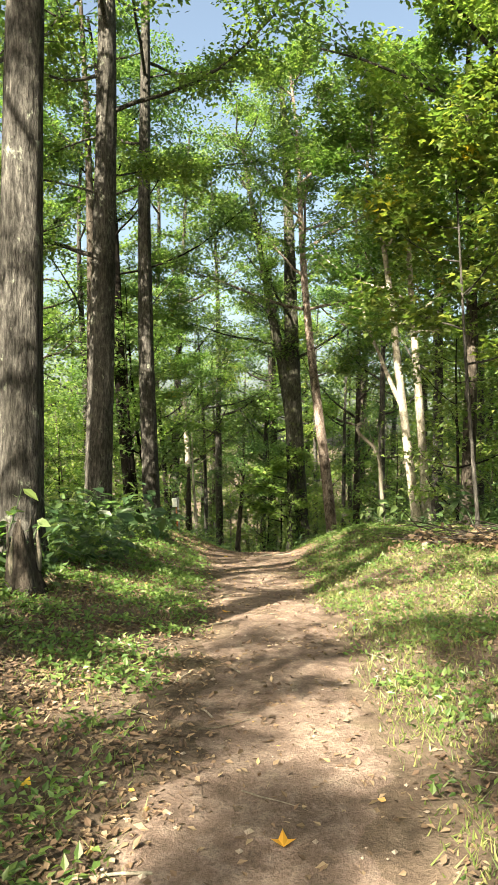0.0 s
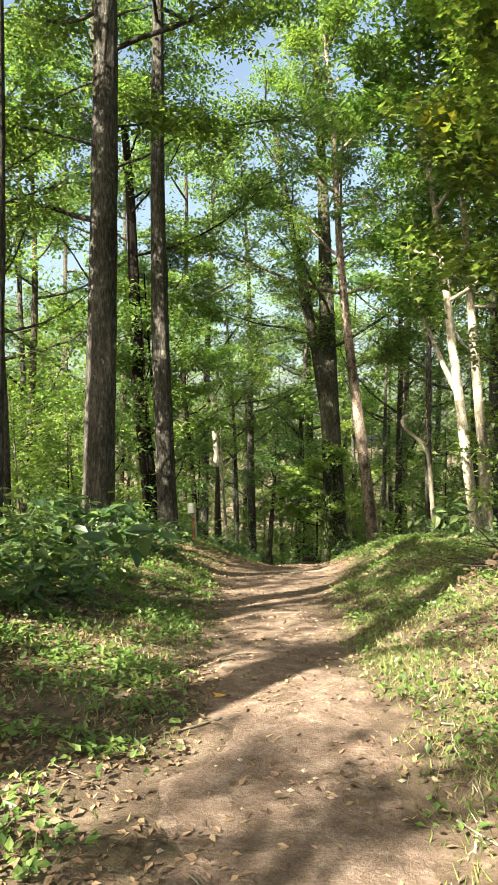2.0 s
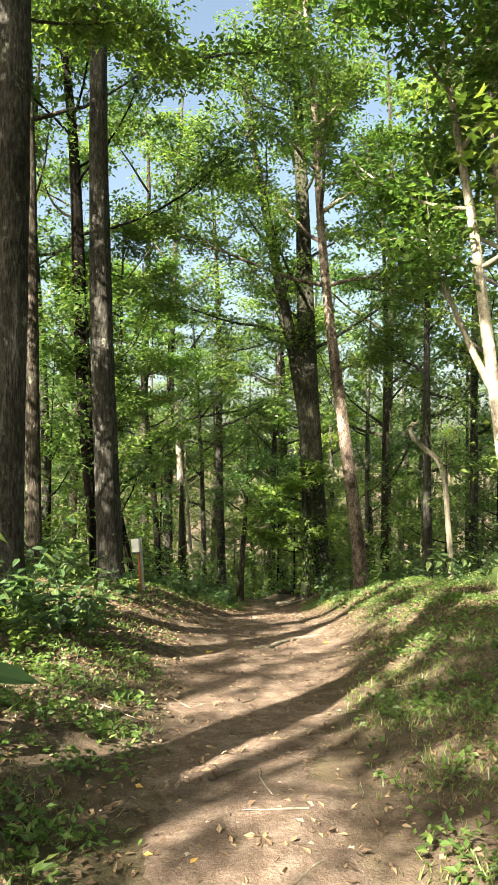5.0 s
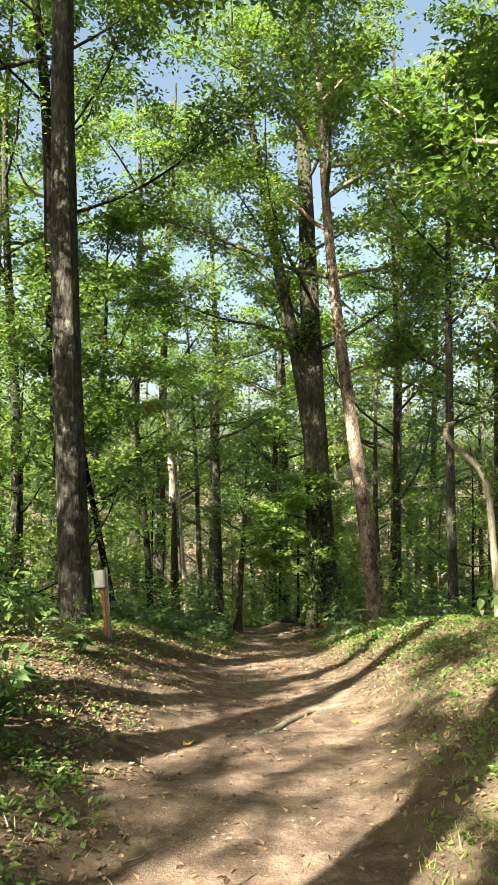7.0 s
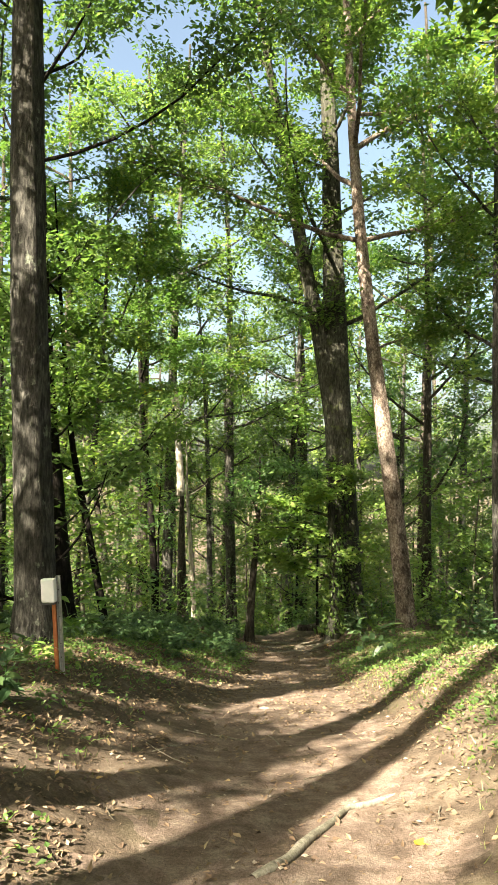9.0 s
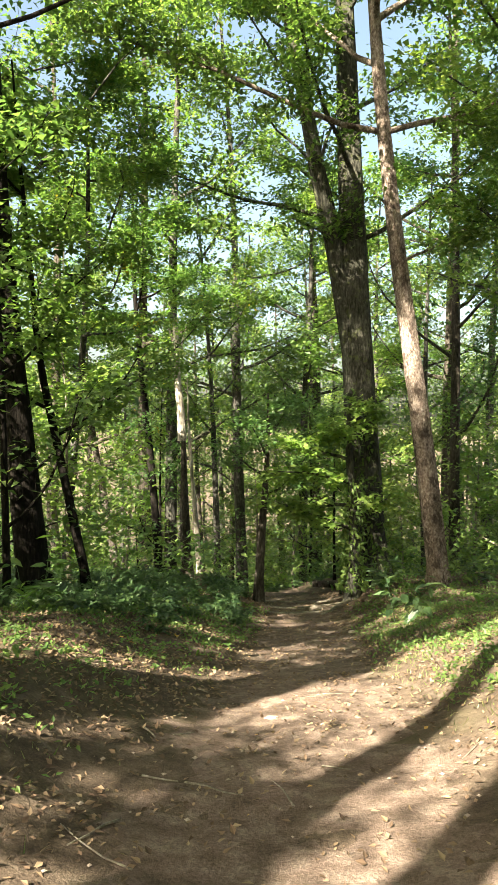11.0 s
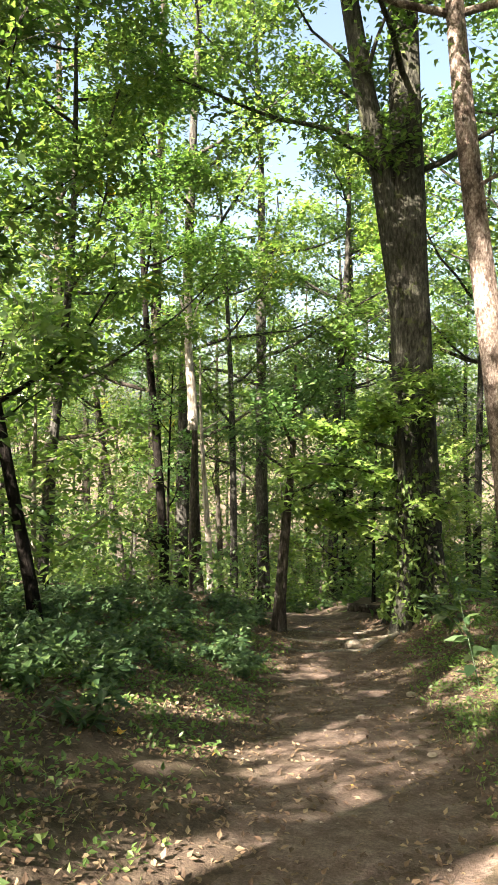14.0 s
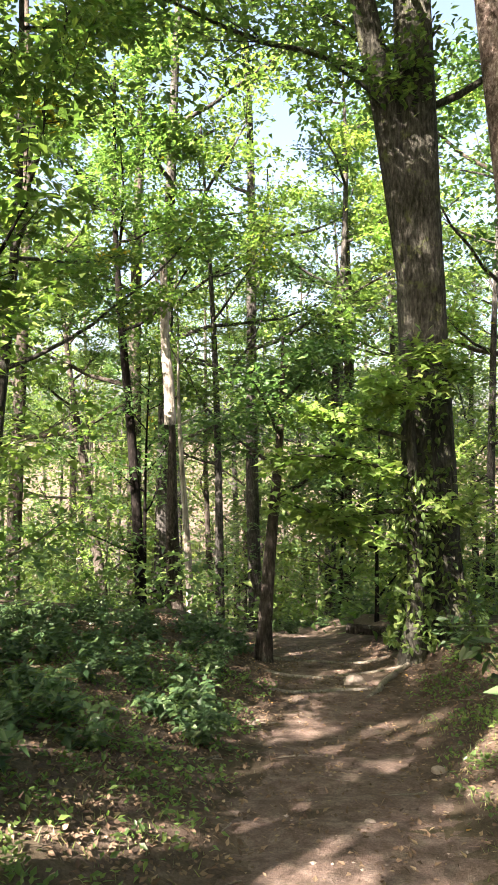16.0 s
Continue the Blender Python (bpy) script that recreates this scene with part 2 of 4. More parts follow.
def build_trail():
    ys = np.arange(-6, 46, 0.11)
    c = trail_x(ys)
    w = np.interp(ys, WY, WX)
    edge_l = w * (1 + 0.22 * waves(ys * 0, ys, 1.1, 21) + 0.12 * waves(ys * 0, ys, 0.35, 22))
    edge_r = w * (1 + 0.22 * waves(ys * 0, ys, 1.3, 23) + 0.12 * waves(ys * 0, ys, 0.4, 24))
    cols = 15
    u = np.linspace(0, 1, cols)
    X = (c - edge_l)[:, None] + (edge_l + edge_r)[:, None] * u
    Y = np.repeat(ys[:, None], cols, 1)
    lift = 0.008 - 0.03 * (np.abs(u - 0.5) * 2) ** 8
    Z = ground_z(X, Y) + lift + 0.006 * waves(X, Y, 0.6, 31)
    n, m = cols, len(ys)
    i = (np.arange(m - 1)[:, None] * n + np.arange(n - 1)).ravel()
    me = link_mesh("trail", np.stack([X, Y, Z], -1).reshape(-1, 3), np.stack([i, i + 1, i + n + 1, i + n], -1), DIRT)
    tagged(new("trail", me), "bare trodden reddish-brown dirt footpath", "path", kind="structure")


build_trail()


# ---- trees ----
def tube(path, radii, sides, ridge=0.0, seed=0, flare=0.0):
    """A tapered, uneven stem along path; flare: root swelling at the foot."""
    path, radii = np.asarray(path, float), np.asarray(radii, float)
    way = np.gradient(path, axis=0)
    way /= np.linalg.norm(way, axis=1)[:, None] + 1e-9
    ref = np.where(np.abs(way[:, 2:3]) > 0.9, [[1.0, 0, 0]], [[0, 0, 1.0]])
    a = np.cross(way, ref)
    a /= np.linalg.norm(a, axis=1)[:, None] + 1e-9
    b = np.cross(way, a)
    th = np.arange(sides) / sides * 2 * np.pi
    r = np.random.RandomState(seed)
    R = np.repeat(radii[:, None], sides, 1)
    if ridge:
        h = path[:, 2:3]
        for kth, amp in ((3, 0.05), (5, 0.04), (9, 0.03)):
            R = R * (1 + ridge * amp * np.sin(kth * th + r.uniform(0, 6) + 0.35 * np.sin(h * r.uniform(0.5, 1.4))))
        R = R * (1 + ridge * 0.03 * r.uniform(-1, 1, R.shape))
    if flare:
        up = np.clip(1 - (path[:, 2:3] - path[0, 2]) / (radii[0] * 4.0), 0, 1) ** 2.2
        R = R * (1 + flare * up * (0.7 + 0.5 * np.sin(5 * th + r.uniform(0, 6))))
    P = path[:, None] + R[..., None] * (a[:, None] * np.cos(th)[None, :, None] + b[:, None] * np.sin(th)[None, :, None])
    n, s = len(path), sides
    i = np.arange(n - 1)[:, None] * s + np.arange(s)
    j = np.arange(n - 1)[:, None] * s + (np.arange(s) + 1) % s
    faces = np.stack([i, j, j + s, i + s], -1).reshape(-1, 4)
    return P.reshape(-1, 3), faces


def merge(pieces):
    vs, fs, k = [], [], 0
    for v, f in pieces:
        vs.append(v)
        fs.append(np.asarray(f) + k)
        k += len(v)
    return np.concatenate(vs), np.concatenate(fs)


LOBED = np.array([(0, 0, 0), (0.5, 0.35, 0.02), (0.18, 0.5, 0), (0, 1.05, -0.08), (-0.18, 0.5, 0), (-0.5, 0.35, 0.02)])
OVAL = np.array([(0, 0, 0), (0.27, 0.35, 0.05), (0.0, 1.0, -0.08), (-0.27, 0.35, 0.05)])
OVAL_F = np.array([(0, 1, 2, 3)])
SIX = np.array([(0, 0, 0), (0.24, 0.28, 0.05), (0.2, 0.62, 0.02), (0, 1.0, -0.1), (-0.2, 0.62, 0.02), (-0.24, 0.28, 0.05)])
SIX_F = np.array([(0, 1, 2, 3), (0, 3, 4, 5)])
TRI = np.array([(-0.29, 0.2, 0.04), (0.29, 0.2, 0.04), (0, 1.0, -0.08)])
TRI_F = np.array([(0, 1, 2)])


def leaves(at, size, r, flat=0.35, droop=0.2, shape="oval"):
    """Leaves at the given points, mostly level, in all directions."""
    base, fac = {"oval": (OVAL, OVAL_F), "six": (SIX, SIX_F), "tri": (TRI, TRI_F), "lobed": (LOBED, SIX_F)}[shape]
    n = len(at)
    yaw, s = r.uniform(0, 2 * np.pi, n), size * r.uniform(0.65, 1.25, n)
    pitch, roll = r.normal(-droop, flat, n), r.normal(0, flat, n)
    p = base[None] * s[:, None, None]
    cr, sr = np.cos(roll)[:, None], np.sin(roll)[:, None]
    x, y, z = p[..., 0] * cr + p[..., 2] * sr, p[..., 1], -p[..., 0] * sr + p[..., 2] * cr
    cp, sp = np.cos(pitch)[:, None], np.sin(pitch)[:, None]
    y, z = y * cp - z * sp, y * sp + z * cp
    cy, sy = np.cos(yaw)[:, None], np.sin(yaw)[:, None]
    x, y = x * cy - y * sy, x * sy + y * cy
    v = np.stack([x, y, z], -1) + at[:, None]
    f = fac[None] + (np.arange(n) * len(base))[:, None, None]
    return v.reshape(-1, 3), f.reshape(-1, fac.shape[1])


def spray(points, count, radius, thick, r):
    """Leaf places in flattened discs round the given twig ends."""
    c = np.repeat(points, count, 0)
    n = len(c)
    a, q = r.uniform(0, 2 * np.pi, n), radius * np.sqrt(r.uniform(0, 1, n))
    return c + np.stack([q * np.cos(a), q * np.sin(a), r.normal(0, thick, n) - 0.12 * q], -1)


def curve_path(start, heading, length, rise, bend, n, r):
    p, out = np.array(start, float), []
    d = np.array(heading, float)
    for i in range(n):
        out.append(p.copy())
        d = d + r.normal(0, bend, 3) + [0, 0, rise]
        d /= np.linalg.norm(d)
        p = p + d * length / (n - 1)
    return np.array(out)


def tree(name, label, foot, top, radius, bark_mat, leaf_mat, seed, limbs=9, first=0.4, reach=3.5, leaf=0.13, twig_sprays=4,
         spray_leaves=20, spray_r=0.5, shape="oval", sides=16, group="forest trees", via=None, limb_r=0.3, twigs=6, at=None, flare=0.45, category="tree", limb_rise=0.08, extra=()):
    """A tree: trunk from foot to top (offsets from its place), limbs with twigs, a crown of leaves."""
    r = np.random.RandomState(seed)
    x, y = at if at else (0, 0)
    root = new(name)
    root.location = (x, y, gz(x, y) if at else 0)
    tagged(root, label, category, group)
    foot, top = np.array(foot, float), np.array(top, float)
    H = top[2]
    n = max(10, int(H / 0.45))
    t = np.linspace(0, 1, n)[:, None]
    path = foot + (top - foot) * t
    if via is not None:
        k0 = via[2] / H
        lean = np.interp(t[:, 0], [0, k0, 1], [0, 1, 0])
        on = foot + (top - foot) * k0
        path[:, :2] += lean[:, None] * (np.array(via[:2]) - on[:2])
    path[:, 0] += 0.012 * H * np.sin(t[:, 0] * r.uniform(3, 7) + r.uniform(0, 6)) * t[:, 0]
    path[:, 1] += 0.012 * H * np.sin(t[:, 0] * r.uniform(3, 7) + r.uniform(0, 6)) * t[:, 0]
    path[0, 2] -= 0.25
    rad = radius * (1 - 0.82 * t[:, 0] ** 1.15)
    v, f = tube(path, rad, sides, 1.0, seed, flare)
    part_of("trunk", link_mesh("trunk", v, f, bark_mat), root)
    ends, twig_pieces = [], []
    plan = []
    for i in range(limbs):
        k = first + (1 - first) * (i + r.uniform(0, 0.9)) / limbs
        a = i * 2.4 + r.uniform(-0.5, 0.5)
        plan.append((k, a, reach * (1.15 - 0.75 * (k - first) / (1 - first + 1e-6)) * r.uniform(0.75, 1.15), r.uniform(0.05, 0.6), limb_rise, 1.0))
    for h, a, L, up, rise, thick in extra:
        plan.append((h / H, radians(a), L, up, rise, thick))
    for i, (k, a, L, up, rise, thick) in enumerate(plan):
        j = min(n - 2, int(k * (n - 1)))
        p = curve_path(path[j], (np.cos(a), np.sin(a), up), L, rise, 0.03 if thick > 2 else 0.10, 8, r)
        lr = min(rad[j] * 0.75, (limb_r * radius * (1.1 - 0.5 * k) + 0.012) * thick)
        v, f = tube(p, lr * np.linspace(1, 0.25, 8), 7, 0.5, seed + i)
        part_of("limb", link_mesh("limb", v, f, bark_mat), root)
        for q in range(int(twigs * max(1, L / reach))):
            b = 2 + int(r.uniform(0, 5.99))
            d = p[min(b, 6) + 1] - p[min(b, 6)]
            d = d / (np.linalg.norm(d) + 1e-9) + r.normal(0, 0.55, 3) * [1, 1, 0.5]
            w = curve_path(p[b], d / np.linalg.norm(d), min(L, reach) * r.uniform(0.25, 0.5), 0.02, 0.2, 4, r)
            twig_pieces.append(tube(w, max(0.006, lr * 0.2) * np.linspace(1, 0.3, 4), 3))
            pick = r.uniform(0.1, 1.0, twig_sprays) * 3
            lo = np.minimum(pick.astype(int), 2)
            ends.append(w[lo] + (w[lo + 1] - w[lo]) * (pick - lo)[:, None])
    if twig_pieces:
        v, f = merge(twig_pieces)
        tagged(part_of("branchwork", link_mesh("branchwork", v, f, bark_mat), root), kind="stuff")
    if leaf_mat and ends:
        pts = spray(np.concatenate(ends), spray_leaves, spray_r, 0.09, r)
        v, f = leaves(pts, leaf, r, shape=shape)
        part_of("crown", link_mesh("crown", v, f, leaf_mat, False), root)
    return root


# trees that stand along the path
NEAR = dict(twigs=9, twig_sprays=6, spray_leaves=30, spray_r=0.6, leaf=0.15)
MAPLE_LABEL = "tall forest tree with furrowed grey bark and green leaves"
tree("tree", MAPLE_LABEL, (0, 0, 0), (0.25, 0.2, 20), 0.255, BARK_GREY, LEAF_MAPLE, 1, at=(-2.5, 8.0), limbs=8, first=0.45, reach=3.6, sides=40, **NEAR)
tree("tree", "tall straight forest tree with rough grey bark", (0, 0, 0), (0.2, 0.4, 23), 0.30, BARK_GREY, LEAF_MAPLE, 2, at=(-3.35, 16.3), limbs=14, first=0.40, reach=5.0, sides=36, limb_r=0.16,
     extra=((6.1, 170, 4.2, 0.35, 0.03, 1.0), (7.4, 215, 4.5, 0.2, 0.0, 0.5), (8.9, 150, 4.2, 0.2, 0.0, 0.5), (8.0, 60, 3.4, 0.3, 0.0, 0.45)), **NEAR)
tree("tree", "slim straight tree trunk with dappled grey bark", (0, 0, 0), (-0.6, 0.4, 22), 0.24, BARK_GREY, LEAF_MAPLE, 3, at=(-2.68, 20.4), limbs=10, first=0.44, reach=4.2, sides=36, limb_r=0.2, extra=((13.0, 15, 4.6, 0.35, 0.02, 0.5), (15.0, -5, 4.4, 0.4, 0.02, 0.5)), **NEAR)
tree("tree", "tree trunk with deep shade put into its nearly black bark", (0, 0, 0), (-1.6, 0.5, 19), 0.27, BARK_DARK_SHADED, LEAF_DEEP, 4, at=(-4.1, 26.4), limbs=13, first=0.5, reach=4.8, limb_r=0.14, sides=28, **NEAR)
big = tree("tree", "thick twin-stemmed tree with furrowed bark and ivy at its foot", (0, 0, 0), (-1.0, 0.3, 22), 0.45, BARK_MOSSY, LEAF_MAPLE, 5, at=(2.25, 32.3), limbs=12, first=0.36, reach=4.6, sides=40, flare=0.7, limb_r=0.14,
           extra=((9.0, 200, 4.5, 0.25, 0.03, 1.0), (5.0, 180, 13.0, 6.5, 0.03, 4.4), (14.0, 190, 5.0, 0.3, 0.0, 0.9), (17.0, 205, 5.0, 0.3, 0.0, 0.9)), **NEAR)
tree("tree", "leaning tree with peeling pale bark, sunlit", (0, 0, 0), (-2.0, 0.3, 20), 0.23, BARK_PALE, LEAF_MAPLE, 6, at=(3.45, 30.0), limbs=11, first=0.5, reach=4.4, sides=32,
     extra=((10.2, 185, 6.5, 0.12, 0.0, 1.0), (12.5, 30, 5.0, 0.9, 0.02, 1.2), (7.2, -30, 2.5, 0.3, 0.0, 0.5)), **NEAR)
snag = tree("snag", "broken dead tree, its top stripped pale of bark", (0, 0, 0), (-0.14, 0, 5.6), 0.20, BARK_BROWN, None, 7, at=(-3.05, 37.8), limbs=1, first=0.7, reach=0.8, sides=24, twigs=1, limb_rise=0.3)
r = np.random.RandomState(70)
k = np.linspace(0, 1, 14)
v, f = tube(np.stack([-0.11 - 0.17 * k + 0.02 * np.sin(9 * k), 0.015 * np.sin(7 * k), 4.5 + 3.7 * k], -1), 0.135 - 0.055 * k, 18, 1.3, 72)
v = v.reshape(14, 18, 3)
v[-1, :, 2] += 0.25 * np.sin(np.arange(18) * 1.1) + 0.12 * r.uniform(-1, 1, 18)
part_of("bare_top", link_mesh("bare_top", v.reshape(-1, 3), f, DEAD_WOOD), snag, "pale wood stripped of its bark")
for a0, z0, L in ((2.7, 7.4, 1.5), (0.5, 7.2, 1.1), (1.9, 6.7, 0.8)):
    p = curve_path((-0.22, 0, z0), (0.5 * np.cos(a0), 0.5 * np.sin(a0), 1.0), L, 0.12, 0.1, 7, r)
    v, f = tube(p, np.linspace(0.05, 0.012, 7), 8, 1.0, 5)
    part_of("broken_limb", link_mesh("broken_limb", v, f, DEAD_WOOD), snag)
tree("snag", "thin pale dead stem beside a broken tree", (0, 0, 0), (-0.30, 0, 6.6), 0.10, DEAD_WOOD, None, 71, at=(-2.62, 37.6), limbs=2, first=0.6, reach=1.0, sides=12, twigs=1)
tree("tree", "slim leaning tree with pale smooth bark, sunlit", (0, 0, 0), (-1.0, 0.6, 11), 0.115, BARK_WHITE, LEAF_MAPLE, 8, at=(4.05, 17.6), limbs=9, first=0.45, reach=2.6, sides=20, via=(-0.55, 0, 4.0),
     extra=((3.2, 170, 2.6, 1.6, 0.05, 1.6),), twigs=8, twig_sprays=5, leaf=0.16)
tree("tree", "slim leaning tree with pale smooth bark, sunlit", (0, 0, 0), (-0.5, 0.8, 12), 0.115, BARK_WHITE, LEAF_MAPLE, 9, at=(4.35, 17.9), limbs=9, first=0.4, reach=2.6, sides=20, twigs=8, twig_sprays=5, leaf=0.16)
tree("tree", "forest tree with dark bark and pale forked limb", (0, 0, 0), (0.4, 0.6, 14), 0.17, BARK_BROWN, LEAF_MAPLE, 10, at=(5.2, 17.5), limbs=10, first=0.35, reach=3.2, sides=20, **NEAR)
def crooked_sapling(x, y):
    """A dead-looking young stem that bends sideways into a hook, with a thin live shoot at the bend."""
    root = tagged(new("sapling"), "thin crooked pale young tree bent into a hook", "tree", "saplings")
    root.location = (x, y, gz(x, y))
    bends = np.array([(0.04, 0, -0.15), (0.02, 0, 0.6), (-0.02, 0, 1.2), (-0.05, 0, 1.75), (-0.10, 0, 2.1), (-0.24, 0, 2.35), (-0.46, 0, 2.52), (-0.62, 0, 2.68), (-0.70, 0.01, 2.84), (-0.66, 0.02, 2.95), (-0.54, 0.03, 2.98)])
    k = np.linspace(0, 10, 41)
    path = np.stack([np.interp(k, np.arange(11), bends[:, i]) for i in range(3)], -1)
    path[1:-1] = (path[:-2] + path[1:-1] * 2 + path[2:]) / 4
    v, f = tube(path, np.linspace(0.056, 0.040, 41), 14, 0.8, 4, 0.3)
    part_of("trunk", link_mesh("trunk", v, f, BARK_HOOK), root)
    r = np.random.RandomState(12)
    shoots = []
    for h, a, n in (((-0.12, 0, 2.15), 1.2, 1.5), ((-0.05, 0, 1.8), -0.6, 0.9), ((-0.2, 0.0, 2.3), 2.4, 1.0)):
        p = curve_path(h, (0.3 * np.cos(a), 0.3 * np.sin(a), 1), n, 0.05, 0.1, 6, r)
        v, f = tube(p, np.linspace(0.014, 0.004, 6), 6)
        part_of("shoot", link_mesh("shoot", v, f, BARK_SMOOTH), root)
        shoots.append(p[3:])
    v, f = leaves(spray(np.concatenate(shoots), 9, 0.25, 0.08, r), 0.11, r, shape="six")
    part_of("crown", link_mesh("crown", v, f, LEAF_MAPLE, False), root)


crooked_sapling(3.68, 20.3)
tree("sapling", "thin young maple with yellowing leaves", (0, 0, 0), (-0.4, 0.3, 6.5), 0.032, BARK_GREY, LEAF_TURNING, 12, at=(3.3, 10.5), limbs=11, first=0.42, reach=2.1, sides=12, leaf=0.13, spray_r=0.45, shape="lobed", group="saplings", twigs=8, twig_sprays=5)
tree("sapling", "mossy young maple with bright sunlit yellow-green leaves", (0, 0, 0), (-0.1, 0.3, 4.8), 0.145, BARK_MOSSY, LEAF_LIGHT, 13, at=(1.72, 31.2), flare=0.9, via=(0.05, 0.1, 2.4), limbs=3, first=0.75, reach=1.0, limb_rise=0.0, extra=((2.1, 190, 1.9, 0.3, -0.04, 1.0), (2.5, 160, 1.4, 0.3, -0.03, 1.0), (2.8, 215, 2.1, 0.35, -0.03, 1.0), (3.3, 180, 1.7, 0.35, -0.03, 1.0), (3.8, 230, 1.3, 0.4, -0.02, 1.0), (2.3, -20, 1.0, 0.4, 0.0, 1.0)), sides=14, leaf=0.16, spray_r=0.32, shape="lobed", group="saplings", twigs=6, twig_sprays=3, spray_leaves=13)
tree("tree", "dark slender trunk beside the path", (0, 0, 0), (0.3, 0.4, 5.0), 0.12, BARK_BROWN, LEAF_DEEP, 14, at=(-0.5, 31.6), limbs=6, first=0.5, reach=1.5, sides=16)
tree("tree", "slim dark trunk with a few sunlit patches", (0, 0, 0), (-0.9, 0.3, 15), 0.15, BARK_DARK_SHADED, LEAF_MAPLE, 15, at=(-4.3, 39.6), limbs=9, first=0.5, reach=3.2, sides=16, **NEAR)
tree("tree", "brown forest tree with a crooked trunk", (0, 0, 0), (-2.2, 0.3, 15), 0.2, BARK_BROWN, LEAF_MAPLE, 16, at=(-7.6, 48), limbs=9, first=0.4, reach=3.4, sides=16, **NEAR)
tree("tree", "slim tall grey tree behind a thicker trunk", (0, 0, 0), (0.1, 0.2, 19), 0.19, BARK_GREY, LEAF_MAPLE, 21, at=(-3.72, 12.0), limbs=6, first=0.6, reach=3.0, sides=28)
tree("tree", "dark slim trunk close behind a thicker grey tree", (0, 0, 0), (-0.5, 0.3, 20), 0.18, BARK_BROWN, LEAF_DEEP, 23, at=(-4.72, 22.4), limbs=8, first=0.5, reach=3.4, sides=20)
tree("tree", "slender dark tree with a curved trunk", (0, 0, 0), (-1.3, 0.2, 9.5), 0.085, BARK_DARK_SHADED, LEAF_MAPLE, 22, at=(-3.3, 26.9), limbs=10, first=0.3, reach=2.4, sides=14, via=(-0.75, 0, 4.0), twigs=7, twig_sprays=5, leaf=0.16)
tree("tree", MAPLE_LABEL, (0, 0, 0), (0.4, -0.2, 19), 0.25, BARK_GREY, LEAF_MAPLE, 17, at=(-4.6, 9.2), limbs=7, first=0.5, reach=3.8, sides=20)
tree("tree", MAPLE_LABEL, (0, 0, 0), (0.1, -0.3, 20), 0.27, BARK_GREY, LEAF_MAPLE, 18, at=(-4.0, 1.6), limbs=7, first=0.5, reach=3.8, sides=20)
tree("tree", "leafy maple leaning over the path", (0, 0, 0), (-1.4, -0.5, 15), 0.14, BARK_GREY, LEAF_LIGHT, 19, at=(5.4, 13.5), limbs=12, first=0.32, reach=4.2, sides=20, **NEAR)
tree("tree", "leafy maple with some yellow leaves", (0, 0, 0), (1.2, -0.5, 13), 0.12, BARK_GREY, LEAF_TURNING, 20, at=(-5.6, 33.0), limbs=12, first=0.35, reach=4.0, sides=16, **NEAR)

# the wood around: a few kinds, each tree set down on its own
WOOD = dict(twigs=8, twig_sprays=6, spray_leaves=14, spray_r=0.75, leaf=0.19, sides=12, shape="tri")
KINDS = [
    tree("tree", "tall forest tree with green leaves, in the wood", (0, 0, 0), (0.4, 0.3, 20), 0.20, BARK_BROWN, LEAF_MAPLE, 31, limbs=12, first=0.24, reach=4.6, **WOOD),
    tree("tree", "tall forest tree with deep green leaves, in the wood", (0, 0, 0), (-0.6, 0.3, 18), 0.17, BARK_BROWN, LEAF_DEEP, 32, limbs=12, first=0.2, reach=4.4, **WOOD),
    tree("tree", "forest tree with light green leaves, in the wood", (0, 0, 0), (0.3, -0.5, 16), 0.14, BARK_GREY, LEAF_LIGHT, 33, limbs=11, first=0.22, reach=4.0, **WOOD),
    tree("tree", "tall forest tree with green leaves, in the wood", (0, 0, 0), (0.5, -0.4, 22), 0.21, BARK_GREY, LEAF_MAPLE, 35, limbs=12, first=0.3, reach=4.6, **WOOD),
    tree("tree", "forest tree with leaves turning yellow, in the wood", (0, 0, 0), (0.2, 0.4, 17), 0.15, BARK_GREY, LEAF_TURNING, 34, limbs=11, first=0.35, reach=4.0, **WOOD),
]
UNDER = dict(twigs=5, twig_sprays=4, spray_leaves=11, shape="tri", sides=8, group="saplings")
LOW = [
    tree("sapling", "young understorey tree with green leaves", (0, 0, 0), (0.2, 0.1, 5.0), 0.045, BARK_DARK_SHADED, LEAF_MAPLE, 41, limbs=9, first=0.15, reach=1.9, leaf=0.15, spray_r=0.45, **UNDER),
    tree("sapling", "young understorey tree with light green leaves", (0, 0, 0), (-0.3, 0.1, 4.0), 0.04, BARK_SMOOTH, LEAF_LIGHT, 42, limbs=8, first=0.15, reach=1.7, leaf=0.15, spray_r=0.45, **UNDER),
    tree("sapling", "young understorey tree with deep green leaves", (0, 0, 0), (0.1, 0.2, 6.5), 0.055, BARK_DARK_SHADED, LEAF_DEEP, 43, limbs=11, first=0.12, reach=2.1, leaf=0.16, spray_r=0.5, **UNDER),
]


def scatter(kinds, places, seed, smin=0.8, smax=1.2, sink=0.05):
    r = np.random.RandomState(seed)
    used = set()
    for x, y in places:
        i = r.randint(len(kinds))
        m = Matrix.Translation((x, y, gz(x, y) - sink)) @ Matrix.Rotation(r.uniform(0, 6.28), 4, "Z") @ Matrix.Scale(r.uniform(smin, smax), 4)
        if i not in used:
            used.add(i)
            kinds[i].matrix_basis = m
        else:
            copy_thing(kinds[i], m)


